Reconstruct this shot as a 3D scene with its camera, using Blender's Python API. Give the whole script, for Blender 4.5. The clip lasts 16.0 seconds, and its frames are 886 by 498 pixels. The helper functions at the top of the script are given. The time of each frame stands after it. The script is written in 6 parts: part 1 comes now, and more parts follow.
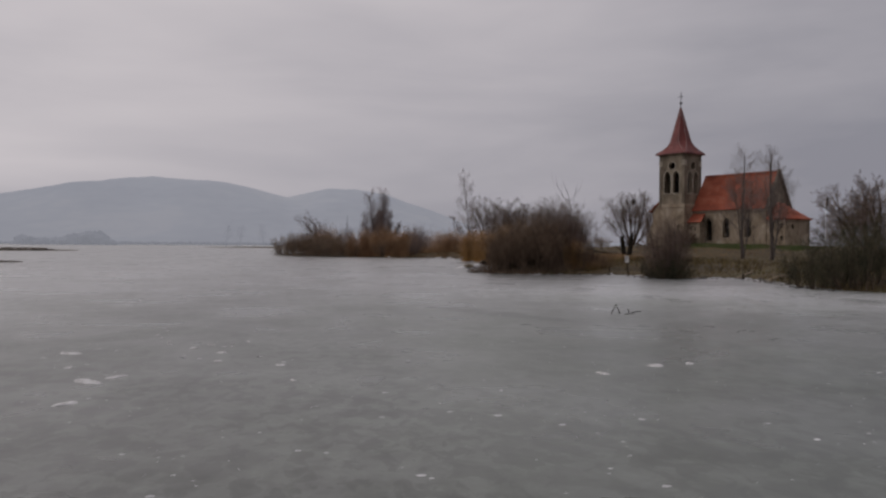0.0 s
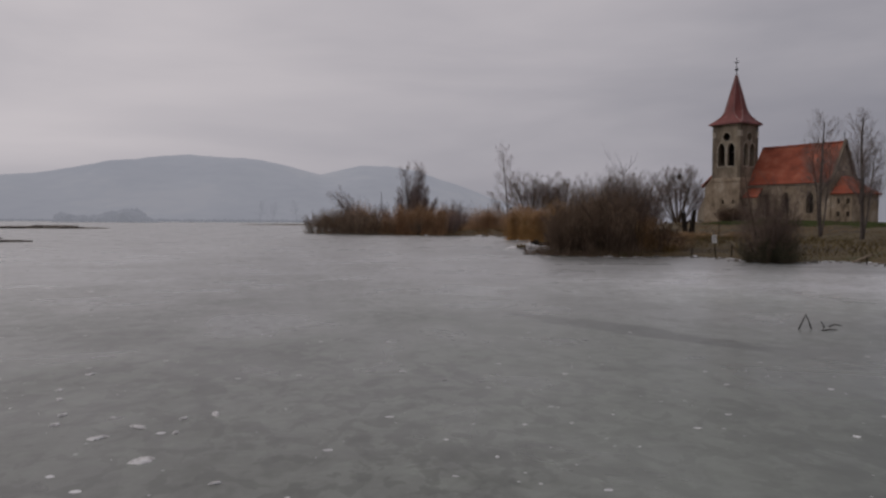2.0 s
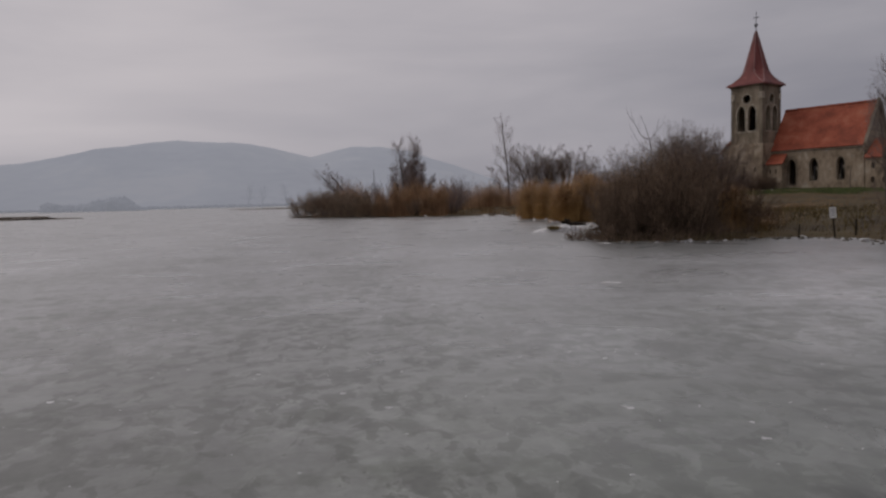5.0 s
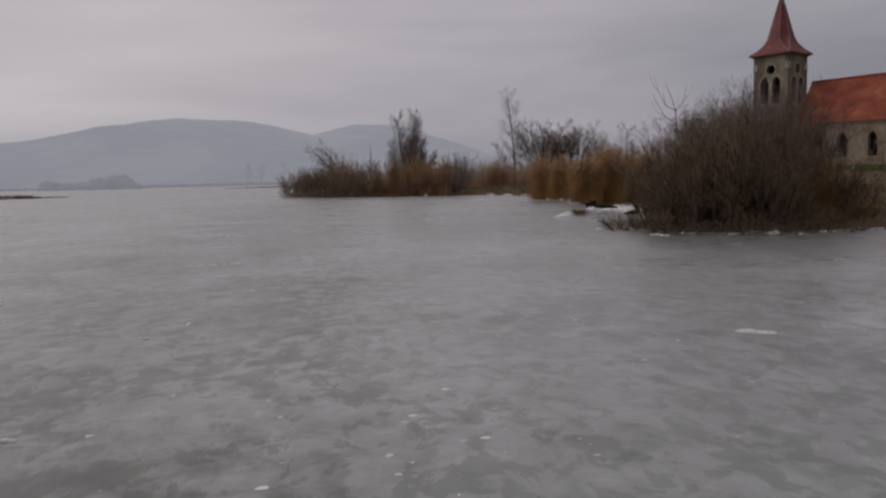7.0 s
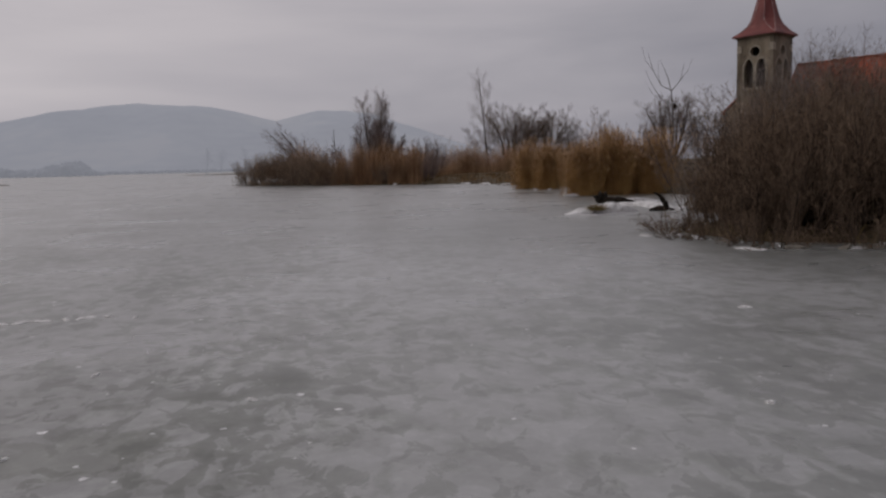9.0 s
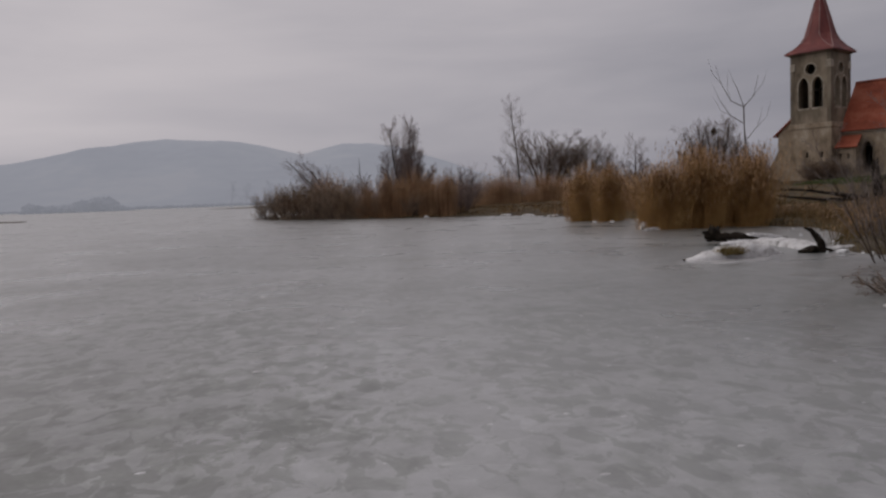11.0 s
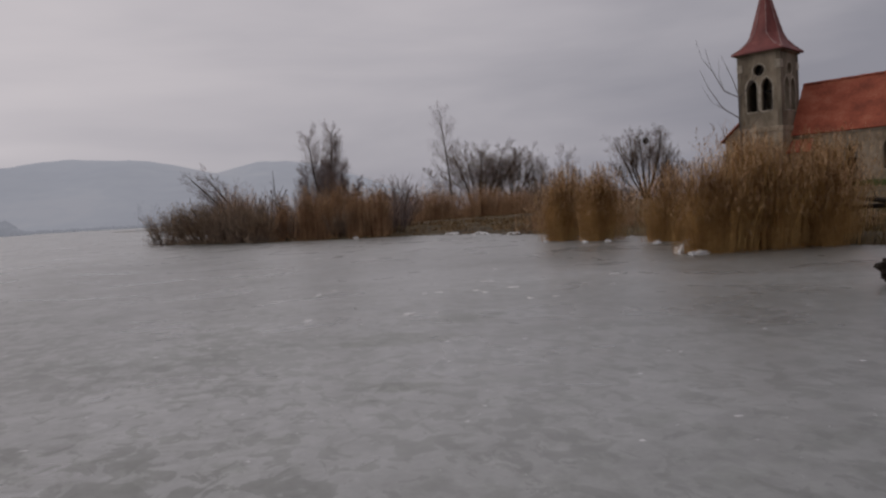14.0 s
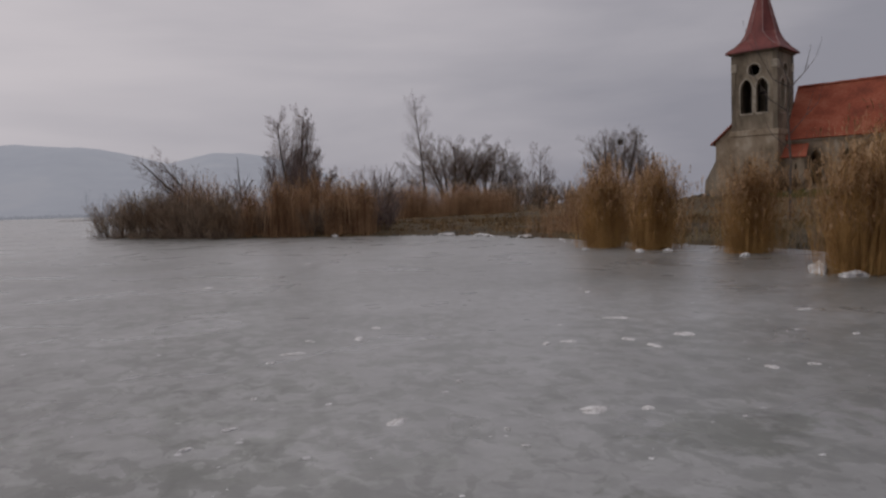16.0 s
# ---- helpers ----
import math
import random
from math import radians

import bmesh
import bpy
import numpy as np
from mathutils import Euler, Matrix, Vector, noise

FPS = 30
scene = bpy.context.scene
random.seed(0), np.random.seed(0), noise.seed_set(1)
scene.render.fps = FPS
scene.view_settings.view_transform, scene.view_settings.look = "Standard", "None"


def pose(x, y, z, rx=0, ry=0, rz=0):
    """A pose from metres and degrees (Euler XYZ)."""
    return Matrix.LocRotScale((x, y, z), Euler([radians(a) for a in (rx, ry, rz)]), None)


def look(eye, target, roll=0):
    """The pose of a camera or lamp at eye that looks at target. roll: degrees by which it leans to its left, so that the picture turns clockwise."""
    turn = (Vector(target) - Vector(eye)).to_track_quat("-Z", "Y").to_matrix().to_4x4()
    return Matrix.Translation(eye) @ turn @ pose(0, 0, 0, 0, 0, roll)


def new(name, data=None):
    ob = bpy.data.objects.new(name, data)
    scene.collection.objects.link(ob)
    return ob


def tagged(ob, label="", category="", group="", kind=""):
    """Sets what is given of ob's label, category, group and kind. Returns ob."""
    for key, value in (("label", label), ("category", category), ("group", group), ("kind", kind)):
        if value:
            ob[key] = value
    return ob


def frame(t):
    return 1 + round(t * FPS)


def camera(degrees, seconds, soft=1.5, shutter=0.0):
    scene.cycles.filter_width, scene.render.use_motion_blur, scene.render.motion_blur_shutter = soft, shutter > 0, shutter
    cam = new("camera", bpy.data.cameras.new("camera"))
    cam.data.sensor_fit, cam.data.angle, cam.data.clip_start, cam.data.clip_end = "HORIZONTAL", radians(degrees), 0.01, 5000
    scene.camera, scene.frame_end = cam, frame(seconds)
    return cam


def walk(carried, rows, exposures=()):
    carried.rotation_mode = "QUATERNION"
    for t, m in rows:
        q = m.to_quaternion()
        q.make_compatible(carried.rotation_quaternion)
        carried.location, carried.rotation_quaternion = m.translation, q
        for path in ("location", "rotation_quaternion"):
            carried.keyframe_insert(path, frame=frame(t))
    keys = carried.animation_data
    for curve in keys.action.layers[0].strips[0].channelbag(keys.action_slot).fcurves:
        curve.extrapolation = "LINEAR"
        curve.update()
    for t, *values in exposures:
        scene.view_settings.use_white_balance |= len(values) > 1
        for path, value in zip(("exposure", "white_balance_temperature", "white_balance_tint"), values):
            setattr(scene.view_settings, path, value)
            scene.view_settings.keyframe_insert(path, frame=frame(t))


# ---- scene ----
cam = camera(61.1, 16.0, soft=2.45)
PATH = [
    (0, (0.21, -3.378, 1.669), (0.64, -1.425, 1.661), 0.4),
    (0.5, (0.22, -1.677, 1.635), (0.504, 0.303, 1.609), 1.0),
    (1, (0.12, -0.125, 1.667), (0.426, 1.851, 1.614), -1.6),
    (1.5, (0.358, 1.426, 1.665), (0.686, 3.398, 1.607), -2.0),
    (2, (0.57, 3.084, 1.706), (0.915, 5.053, 1.636), 0.3),
    (2.5, (0.465, 4.844, 1.66), (0.717, 6.827, 1.624), 0.4),
    (3, (0.518, 6.629, 1.645), (0.823, 8.599, 1.488), -0.6),
    (3.5, (0.884, 8.296, 1.651), (1.218, 10.263, 1.51), -0.0),
    (4, (1.059, 9.967, 1.687), (1.428, 11.929, 1.567), -0.1),
    (6.5, (2.364, 18.571, 1.704), (2.681, 20.54, 1.552), -2.9),
    (7, (2.758, 20.336, 1.682), (3.11, 22.296, 1.499), -1.4),
    (7.5, (2.867, 21.962, 1.696), (3.219, 23.92, 1.489), 0.9),
    (8, (2.834, 23.675, 1.72), (3.208, 25.633, 1.56), -1.4),
    (8.5, (3.122, 25.397, 1.654), (3.59, 27.332, 1.472), -2.2),
    (9, (3.461, 27.113, 1.738), (3.901, 29.051, 1.518), -1.4),
    (9.5, (3.423, 28.992, 1.72), (3.775, 30.952, 1.545), -1.7),
    (12, (4.841, 37.826, 1.736), (5.319, 39.764, 1.61), -3.3),
    (12.5, (5.25, 39.689, 1.782), (5.868, 41.588, 1.673), -1.7),
    (13, (5.297, 41.46, 1.774), (5.732, 43.411, 1.696), 0.4),
    (13.5, (5.084, 43.269, 1.791), (5.603, 45.199, 1.727), -1.1),
    (14, (5.144, 45.105, 1.76), (5.73, 47.015, 1.656), -3.3),
    (14.5, (5.264, 46.774, 1.792), (5.898, 48.671, 1.744), -0.2),
    (15, (5.003, 48.529, 1.768), (5.584, 50.442, 1.776), -0.3),
    (15.5, (4.796, 50.263, 1.776), (5.442, 52.155, 1.738), -3.7),
    (16, (4.889, 52.045, 1.791), (5.586, 53.916, 1.677), -1.7),
]
walk(cam, [(t, look(eye, target, roll)) for t, eye, target, roll in PATH], [(0, 0.01), (1.5, 0.0), (3, -0.06), (9.5, -0.06), (12.5, 0.01), (16, 0.05)])

# ---- world, sun ----
world = bpy.data.worlds.new("overcast_sky")
scene.world = world
world.use_nodes = True
wn, wl = world.node_tree.nodes, world.node_tree.links
wn.clear()
SUN_AZ, SUN_EL = radians(-55), radians(38)


def wnode(kind, **values):
    n = wn.new(kind)
    for k, v in values.items():
        n.inputs[k].default_value = v
    return n


sky = wn.new("ShaderNodeTexSky")
sky.sky_type = "NISHITA"
sky.sun_disc = False
sky.sun_elevation, sky.sun_rotation = SUN_EL, SUN_AZ
sky.air_density, sky.dust_density, sky.ozone_density = 1.0, 6.0, 1.0
coord = wn.new("ShaderNodeTexCoord")
stretch = wn.new("ShaderNodeMapping")
stretch.inputs["Scale"].default_value = (1.0, 1.0, 4.5)
clouds = wnode("ShaderNodeTexNoise", Scale=2.0, Detail=5.0, Roughness=0.5, Distortion=0.3)
# the cloud deck is brighter on the sun's side
toward = wn.new("ShaderNodeVectorMath")
toward.operation = "DOT_PRODUCT"
toward.inputs[1].default_value = (-0.55, 0.48, 1.3)
lift = wn.new("ShaderNodeMath")
lift.operation = "MULTIPLY_ADD"
lift.inputs[1].default_value = 1.05
ramp = wn.new("ShaderNodeValToRGB")
for k, (place, tone) in enumerate(((0.30, (2.55, 2.52, 2.9, 1)), (0.62, (4.12, 3.92, 4.25, 1)), (0.95, (5.7, 5.3, 5.52, 1)))):
    e = ramp.color_ramp.elements[k] if k < 2 else ramp.color_ramp.elements.new(place)
    e.position, e.color = place, tone
grey = wn.new("ShaderNodeHueSaturation")
grey.inputs["Saturation"].default_value = 0.12
cover = wn.new("ShaderNodeMix")
cover.data_type = "RGBA"
cover.inputs["Factor"].default_value = 0.96
back = wn.new("ShaderNodeBackground")
back.inputs["Strength"].default_value = 0.1
out = wn.new("ShaderNodeOutputWorld")
wl.new(coord.outputs["Generated"], stretch.inputs["Vector"])
wl.new(coord.outputs["Generated"], toward.inputs[0])
wl.new(stretch.outputs["Vector"], clouds.inputs["Vector"])
wl.new(clouds.outputs["Fac"], lift.inputs[0])
wl.new(toward.outputs["Value"], lift.inputs[2])
half = wn.new("ShaderNodeMath")
half.operation = "MULTIPLY_ADD"
half.inputs[1].default_value, half.inputs[2].default_value = 0.66, -0.09
wl.new(lift.outputs[0], half.inputs[0])
wl.new(half.outputs[0], ramp.inputs["Fac"])
wl.new(sky.outputs["Color"], grey.inputs["Color"])
wl.new(grey.outputs["Color"], cover.inputs["A"])
wl.new(ramp.outputs["Color"], cover.inputs["B"])
wl.new(cover.outputs["Result"], back.inputs["Color"])
wl.new(back.outputs["Background"], out.inputs["Surface"])

sun_data = bpy.data.lights.new("sun", "SUN")
sun_data.energy, sun_data.angle, sun_data.color = 0.5, radians(35), (1.0, 0.96, 0.92)
sun = new("sun", sun_data)
sun.matrix_world = look((0, 0, 60), (0 - 60 * math.sin(SUN_AZ), 0 - 60 * math.cos(SUN_AZ), 60 - 60 * math.tan(SUN_EL)))


# ---- materials ----
def material(name, colours, scale=3.0, detail=6.0, rough=0.85, bump=0.3, fine=None, island=0.0, spec=0.3, stretch=(1, 1, 1), metal=0.0, stops=(0.3, 0.7), contrast=0.35):
    """Colours mixed by noise at two scales; island: share of random change from piece to piece."""
    m = bpy.data.materials.new(name)
    m.use_nodes = True
    n, l = m.node_tree.nodes, m.node_tree.links
    b = n["Principled BSDF"]
    b.inputs["Roughness"].default_value = rough
    b.inputs["Metallic"].default_value = metal
    b.inputs["Specular IOR Level"].default_value = spec
    tc = n.new("ShaderNodeTexCoord")
    mp = n.new("ShaderNodeMapping")
    mp.inputs["Scale"].default_value = stretch
    l.new(tc.outputs["Object"], mp.inputs["Vector"])
    big = n.new("ShaderNodeTexNoise")
    big.inputs["Scale"].default_value, big.inputs["Detail"].default_value = scale, detail
    l.new(mp.outputs["Vector"], big.inputs["Vector"])
    small = n.new("ShaderNodeTexNoise")
    small.inputs["Scale"].default_value, small.inputs["Detail"].default_value = fine or scale * 9, 4.0
    l.new(mp.outputs["Vector"], small.inputs["Vector"])
    mix = n.new("ShaderNodeMath")
    mix.operation = "MULTIPLY_ADD"
    l.new(small.outputs["Fac"], mix.inputs[0])
    mix.inputs[1].default_value = contrast
    l.new(big.outputs["Fac"], mix.inputs[2])
    shift = n.new("ShaderNodeMath")
    shift.operation = "SUBTRACT"
    l.new(mix.outputs[0], shift.inputs[0])
    shift.inputs[1].default_value = contrast / 2
    fac = shift.outputs[0]
    if island:
        geo = n.new("ShaderNodeNewGeometry")
        add = n.new("ShaderNodeMath")
        add.operation = "MULTIPLY_ADD"
        l.new(geo.outputs["Random Per Island"], add.inputs[0])
        add.inputs[1].default_value = island
        l.new(fac, add.inputs[2])
        less = n.new("ShaderNodeMath")
        less.operation = "SUBTRACT"
        l.new(add.outputs[0], less.inputs[0])
        less.inputs[1].default_value = island / 2
        fac = less.outputs[0]
    r = n.new("ShaderNodeValToRGB")
    els = r.color_ramp.elements
    while len(els) < len(colours):
        els.new(0.5)
    for k, c in enumerate(colours):
        els[k].position = stops[0] + (stops[1] - stops[0]) * k / (len(colours) - 1)
        els[k].color = (*c, 1)
    l.new(fac, r.inputs["Fac"])
    l.new(r.outputs["Color"], b.inputs["Base Color"])
    if bump:
        bp = n.new("ShaderNodeBump")
        bp.inputs["Strength"].default_value = bump
        bp.inputs["Distance"].default_value = 0.05
        l.new(shift.outputs[0], bp.inputs["Height"])
        l.new(bp.outputs["Normal"], b.inputs["Normal"])
    return m


M_BARK = material("bark_grey_brown", [(0.06, 0.048, 0.042), (0.15, 0.125, 0.11)], 4, island=0.3)
M_TWIG = material("twig_brown", [(0.094, 0.066, 0.055), (0.22, 0.16, 0.127)], 3, island=0.5, bump=0)
M_TWIG_GREY = material("twig_grey", [(0.12, 0.098, 0.09), (0.27, 0.225, 0.2)], 3, island=0.5, bump=0)
M_TWIG_WARM = material("twig_warm_grey", [(0.14, 0.105, 0.097), (0.31, 0.24, 0.215)], 3, island=0.5, bump=0)
M_BUSH = material("shrub_brown", [(0.069, 0.043, 0.028), (0.184, 0.117, 0.071), (0.333, 0.236, 0.149)], 1.2, island=0.6, bump=0)
M_THICKET = material("thicket_dark_brown", [(0.053, 0.036, 0.025), (0.145, 0.097, 0.065), (0.281, 0.197, 0.134)], 1.2, island=0.6, bump=0)
M_BUSH_DARK = material("shrub_dark", [(0.103, 0.076, 0.059), (0.259, 0.189, 0.135), (0.414, 0.31, 0.218)], 1.2, island=0.6, bump=0)
# the far strip's paler reed colour includes the haze over it
M_REED_FAR = material("hazed_reed", [(0.19, 0.1, 0.055), (0.41, 0.235, 0.125), (0.6, 0.4, 0.235)], 0.7, island=0.5, bump=0, rough=0.8)
M_REED = material("dry_reed", [(0.235, 0.125, 0.044), (0.437, 0.252, 0.092), (0.582, 0.375, 0.157)], 0.7, island=0.2, bump=0, rough=0.8)
M_PLUME = material("reed_plume", [(0.22, 0.125, 0.062), (0.38, 0.235, 0.125), (0.52, 0.355, 0.21)], 0.7, island=0.35, bump=0, rough=0.9)
M_REED_OLD = material("old_reed", [(0.158, 0.083, 0.047), (0.377, 0.213, 0.113), (0.609, 0.39, 0.226)], 0.5, island=0.5, bump=0, rough=0.85)
M_MEADOW = material("olive_meadow_grass", [(0.052, 0.037, 0.0145), (0.115, 0.084, 0.031), (0.196, 0.146, 0.06)], 0.4, island=0.6, bump=0)
M_SEDGE = material("brown_sedge", [(0.085, 0.049, 0.017), (0.18, 0.108, 0.038), (0.29, 0.188, 0.075)], 0.4, island=0.6, bump=0)
M_GRASS = material("dry_grass", [(0.088, 0.052, 0.023), (0.18, 0.108, 0.048), (0.295, 0.19, 0.09)], 0.4, island=0.6, bump=0)
M_LAND = material("winter_ground", [(0.028, 0.02, 0.01), (0.062, 0.044, 0.02), (0.095, 0.068, 0.031), (0.066, 0.062, 0.025)], 0.16, 8, bump=0.6, fine=5.0)
M_GREEN = material("short_green_grass", [(0.04, 0.06, 0.018), (0.075, 0.11, 0.03), (0.13, 0.15, 0.055)], 0.4, island=0.6, bump=0)
M_ICEBIT = material("grey_ice_crust", [(0.5, 0.5, 0.51), (0.76, 0.76, 0.77)], 2.5, rough=0.6, bump=0.5, island=0.5)
M_STONE = material("old_plaster", [(0.13, 0.1, 0.07), (0.255, 0.198, 0.138), (0.32, 0.255, 0.185), (0.43, 0.36, 0.275)], 0.4, 12, bump=0.4, fine=2.0, stops=(0.3, 0.7), contrast=0.55, stretch=(1, 1, 0.6))
M_STONE_DARK = material("weathered_plaster", [(0.1, 0.08, 0.058), (0.2, 0.165, 0.122), (0.31, 0.262, 0.2)], 0.45, 10, bump=0.4, fine=2.5, stretch=(1, 1, 0.35))
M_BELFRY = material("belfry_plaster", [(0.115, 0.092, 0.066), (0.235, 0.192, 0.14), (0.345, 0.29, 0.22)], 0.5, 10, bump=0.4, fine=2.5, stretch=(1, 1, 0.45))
M_TRIM = material("pale_stone_trim", [(0.22, 0.19, 0.145), (0.46, 0.405, 0.33)], 1.2, bump=0.3)
M_DARK = material("dark_interior", [(0.037, 0.034, 0.031), (0.094, 0.084, 0.075)], 1.0, bump=0)
M_METALROOF = material("red_painted_sheet", [(0.085, 0.02, 0.018), (0.155, 0.036, 0.032), (0.2, 0.052, 0.044), (0.3, 0.15, 0.13)], 0.7, 9, rough=0.6, bump=0.2, spec=0.35, stretch=(1, 1, 0.4), stops=(0.3, 0.78))
M_HIP = material("worn_sheet_edge", [(0.22, 0.09, 0.08), (0.42, 0.33, 0.31)], 1.2, rough=0.6)
M_IRON = material("iron_grey", [(0.03, 0.03, 0.032), (0.09, 0.085, 0.085)], 6, rough=0.6, metal=0.6)
M_SNOW = material("snow_crust", [(0.4, 0.385, 0.375), (0.68, 0.67, 0.665), (0.84, 0.835, 0.835)], 5.0, rough=0.7, bump=0.9, stops=(0.28, 0.62), contrast=0.8)
M_BRAMBLE = material("dark_bramble", [(0.0216, 0.0228, 0.0132), (0.06, 0.0576, 0.0312), (0.12, 0.102, 0.06)], 1.2, island=0.6, bump=0)
M_BASE = material("shrub_stem_bark", [(0.0432, 0.03, 0.0216), (0.126, 0.0888, 0.0624)], 3, island=0.5, bump=0)
M_TUFT = material("yellowed_grass", [(0.12, 0.085, 0.03), (0.3, 0.23, 0.1)], 2, island=0.6, bump=0)
M_DEADWOOD = material("wet_dead_wood", [(0.01, 0.008, 0.006), (0.04, 0.031, 0.023)], 5, rough=0.8, bump=1.0, spec=0.12)
M_PALEWOOD = material("pale_barkless_wood", [(0.16, 0.12, 0.085), (0.34, 0.28, 0.2)], 4, rough=0.8)
M_ROCK = material("shore_rock", [(0.06, 0.055, 0.045), (0.2, 0.18, 0.15)], 3, rough=0.85, bump=0.6)
M_GRAVEL = material("wet_gravel", [(0.1, 0.08, 0.06), (0.24, 0.205, 0.165), (0.4, 0.37, 0.33)], 1.5, rough=0.8, bump=0.5, island=0.6)
M_SHELF = material("grey_shelf_ice", [(0.27, 0.27, 0.275), (0.38, 0.375, 0.375), (0.5, 0.5, 0.505)], 3.0, rough=0.45, bump=0.4)
M_SIGN = material("white_sign_paint", [(0.55, 0.54, 0.52), (0.72, 0.71, 0.69)], 5, rough=0.5, bump=0.05)
M_SIGNBAR = material("grey_print", [(0.16, 0.16, 0.17), (0.24, 0.24, 0.25)], 5, rough=0.6, bump=0)


def tile_material():
    m = material("red_clay_tiles", [(0.2, 0.052, 0.03), (0.32, 0.084, 0.046), (0.4, 0.135, 0.08)], 0.5, 8, rough=0.8, bump=0.0, fine=4.0, stops=(0.3, 0.72))
    n, l = m.node_tree.nodes, m.node_tree.links
    tc = n.new("ShaderNodeTexCoord")
    wave = n.new("ShaderNodeTexWave")
    wave.bands_direction = "Z"
    wave.wave_profile = "SAW"
    wave.inputs["Scale"].default_value = 1.1
    wave.inputs["Distortion"].default_value = 0.4
    l.new(tc.outputs["Object"], wave.inputs["Vector"])
    bp = n.new("ShaderNodeBump")
    bp.inputs["Strength"].default_value, bp.inputs["Distance"].default_value = 0.35, 0.05
    l.new(wave.outputs["Fac"], bp.inputs["Height"])
    l.new(bp.outputs["Normal"], n["Principled BSDF"].inputs["Normal"])
    return m


M_TILES = tile_material()


def ice_material():
    """Grey lake ice: cloudy white inside, darker clear patches, soft gloss."""
    m = bpy.data.materials.new("lake_ice")
    m.use_nodes = True
    n, l = m.node_tree.nodes, m.node_tree.links
    b = n["Principled BSDF"]
    b.inputs["IOR"].default_value = 1.5
    # a film of melt water
    b.inputs["Coat Weight"].default_value, b.inputs["Coat Roughness"].default_value, b.inputs["Coat IOR"].default_value = 0.45, 0.42, 1.4
    tc = n.new("ShaderNodeTexCoord")

    def noise_at(scale, detail, rough, dist, stretch=(1, 1, 1)):
        mp = n.new("ShaderNodeMapping")
        mp.inputs["Scale"].default_value = stretch
        l.new(tc.outputs["Object"], mp.inputs["Vector"])
        t = n.new("ShaderNodeTexNoise")
        for k, v in (("Scale", scale), ("Detail", detail), ("Roughness", rough), ("Distortion", dist)):
            t.inputs[k].default_value = v
        l.new(mp.outputs["Vector"], t.inputs["Vector"])
        return t.outputs["Fac"]

    def ramp_of(fac, stops):
        r = n.new("ShaderNodeValToRGB")
        els = r.color_ramp.elements
        while len(els) < len(stops):
            els.new(0.5)
        for e, (p, c) in zip(els, stops):
            e.position, e.color = p, (*c, 1)
        l.new(fac, r.inputs["Fac"])
        return r.outputs["Color"]

    def blend(kind, fac, a, c):
        x = n.new("ShaderNodeMix")
        x.data_type, x.blend_type = "RGBA", kind
        x.inputs["Factor"].default_value = fac
        l.new(a, x.inputs["A"])
        l.new(c, x.inputs["B"])
        return x.outputs["Result"]

    broad = ramp_of(noise_at(0.07, 4, 0.55, 0.2), [(0.36, (0.25, 0.254, 0.252)), (0.5, (0.295, 0.299, 0.299)), (0.64, (0.33, 0.334, 0.337))])
    # cloudy crusts over darker clear ice
    clear = noise_at(0.22, 3, 0.5, 0.2)
    blot = noise_at(2.6, 7, 0.6, 0.25, (1.15, 0.8, 1))
    lean = n.new("ShaderNodeMath")
    lean.operation = "MULTIPLY_ADD"
    l.new(clear, lean.inputs[0])
    lean.inputs[1].default_value = 0.5
    l.new(blot, lean.inputs[2])
    mid = ramp_of(lean.outputs[0], [(0.6, (0.5, 0.535, 0.46)), (0.675, (0.7, 0.725, 0.675)), (0.72, (0.93, 0.935, 0.92)), (0.88, (1.06, 1.06, 1.065))])
    fine = ramp_of(noise_at(7.5, 6, 0.72, 0.0), [(0.32, (0.82, 0.82, 0.815)), (0.55, (1.0, 1.0, 1.0)), (0.72, (1.28, 1.275, 1.28))])
    cells = ramp_of(noise_at(3.4, 6, 0.62, 0.5), [(0.40, (0.85, 0.85, 0.845)), (0.47, (0.98, 0.98, 0.98)), (0.62, (1.07, 1.07, 1.07))])
    colour = blend("MULTIPLY", 1.0, blend("MULTIPLY", 1.0, blend("MULTIPLY", 1.0, broad, mid), fine), cells)
    # irregular refrozen floes with darker seams
    drift = n.new("ShaderNodeTexNoise")
    drift.inputs["Scale"].default_value, drift.inputs["Detail"].default_value = 2.2, 6.0
    l.new(tc.outputs["Object"], drift.inputs["Vector"])
    bent = n.new("ShaderNodeMixRGB")
    bent.blend_type = "ADD"
    bent.inputs["Fac"].default_value = 0.4
    l.new(tc.outputs["Object"], bent.inputs["Color1"])
    l.new(drift.outputs["Color"], bent.inputs["Color2"])
    floes = n.new("ShaderNodeTexVoronoi")
    floes.voronoi_dimensions = "2D"
    floes.feature = "DISTANCE_TO_EDGE"
    floes.inputs["Scale"].default_value = 1.9
    l.new(bent.outputs["Color"], floes.inputs["Vector"])
    some = n.new("ShaderNodeMath")
    some.operation = "MULTIPLY_ADD"
    l.new(noise_at(0.5, 3, 0.55, 0.2), some.inputs[0])
    some.inputs[1].default_value = 0.5
    l.new(floes.outputs["Distance"], some.inputs[2])
    # each floe froze at its own time and has its own grey
    plates = n.new("ShaderNodeTexVoronoi")
    plates.voronoi_dimensions = "2D"
    plates.inputs["Scale"].default_value = 1.9
    l.new(bent.outputs["Color"], plates.inputs["Vector"])
    tone = ramp_of(plates.outputs["Color"], [(0.1, (0.9, 0.9, 0.895)), (0.5, (1.0, 1.0, 1.0)), (0.9, (1.07, 1.07, 1.075))])
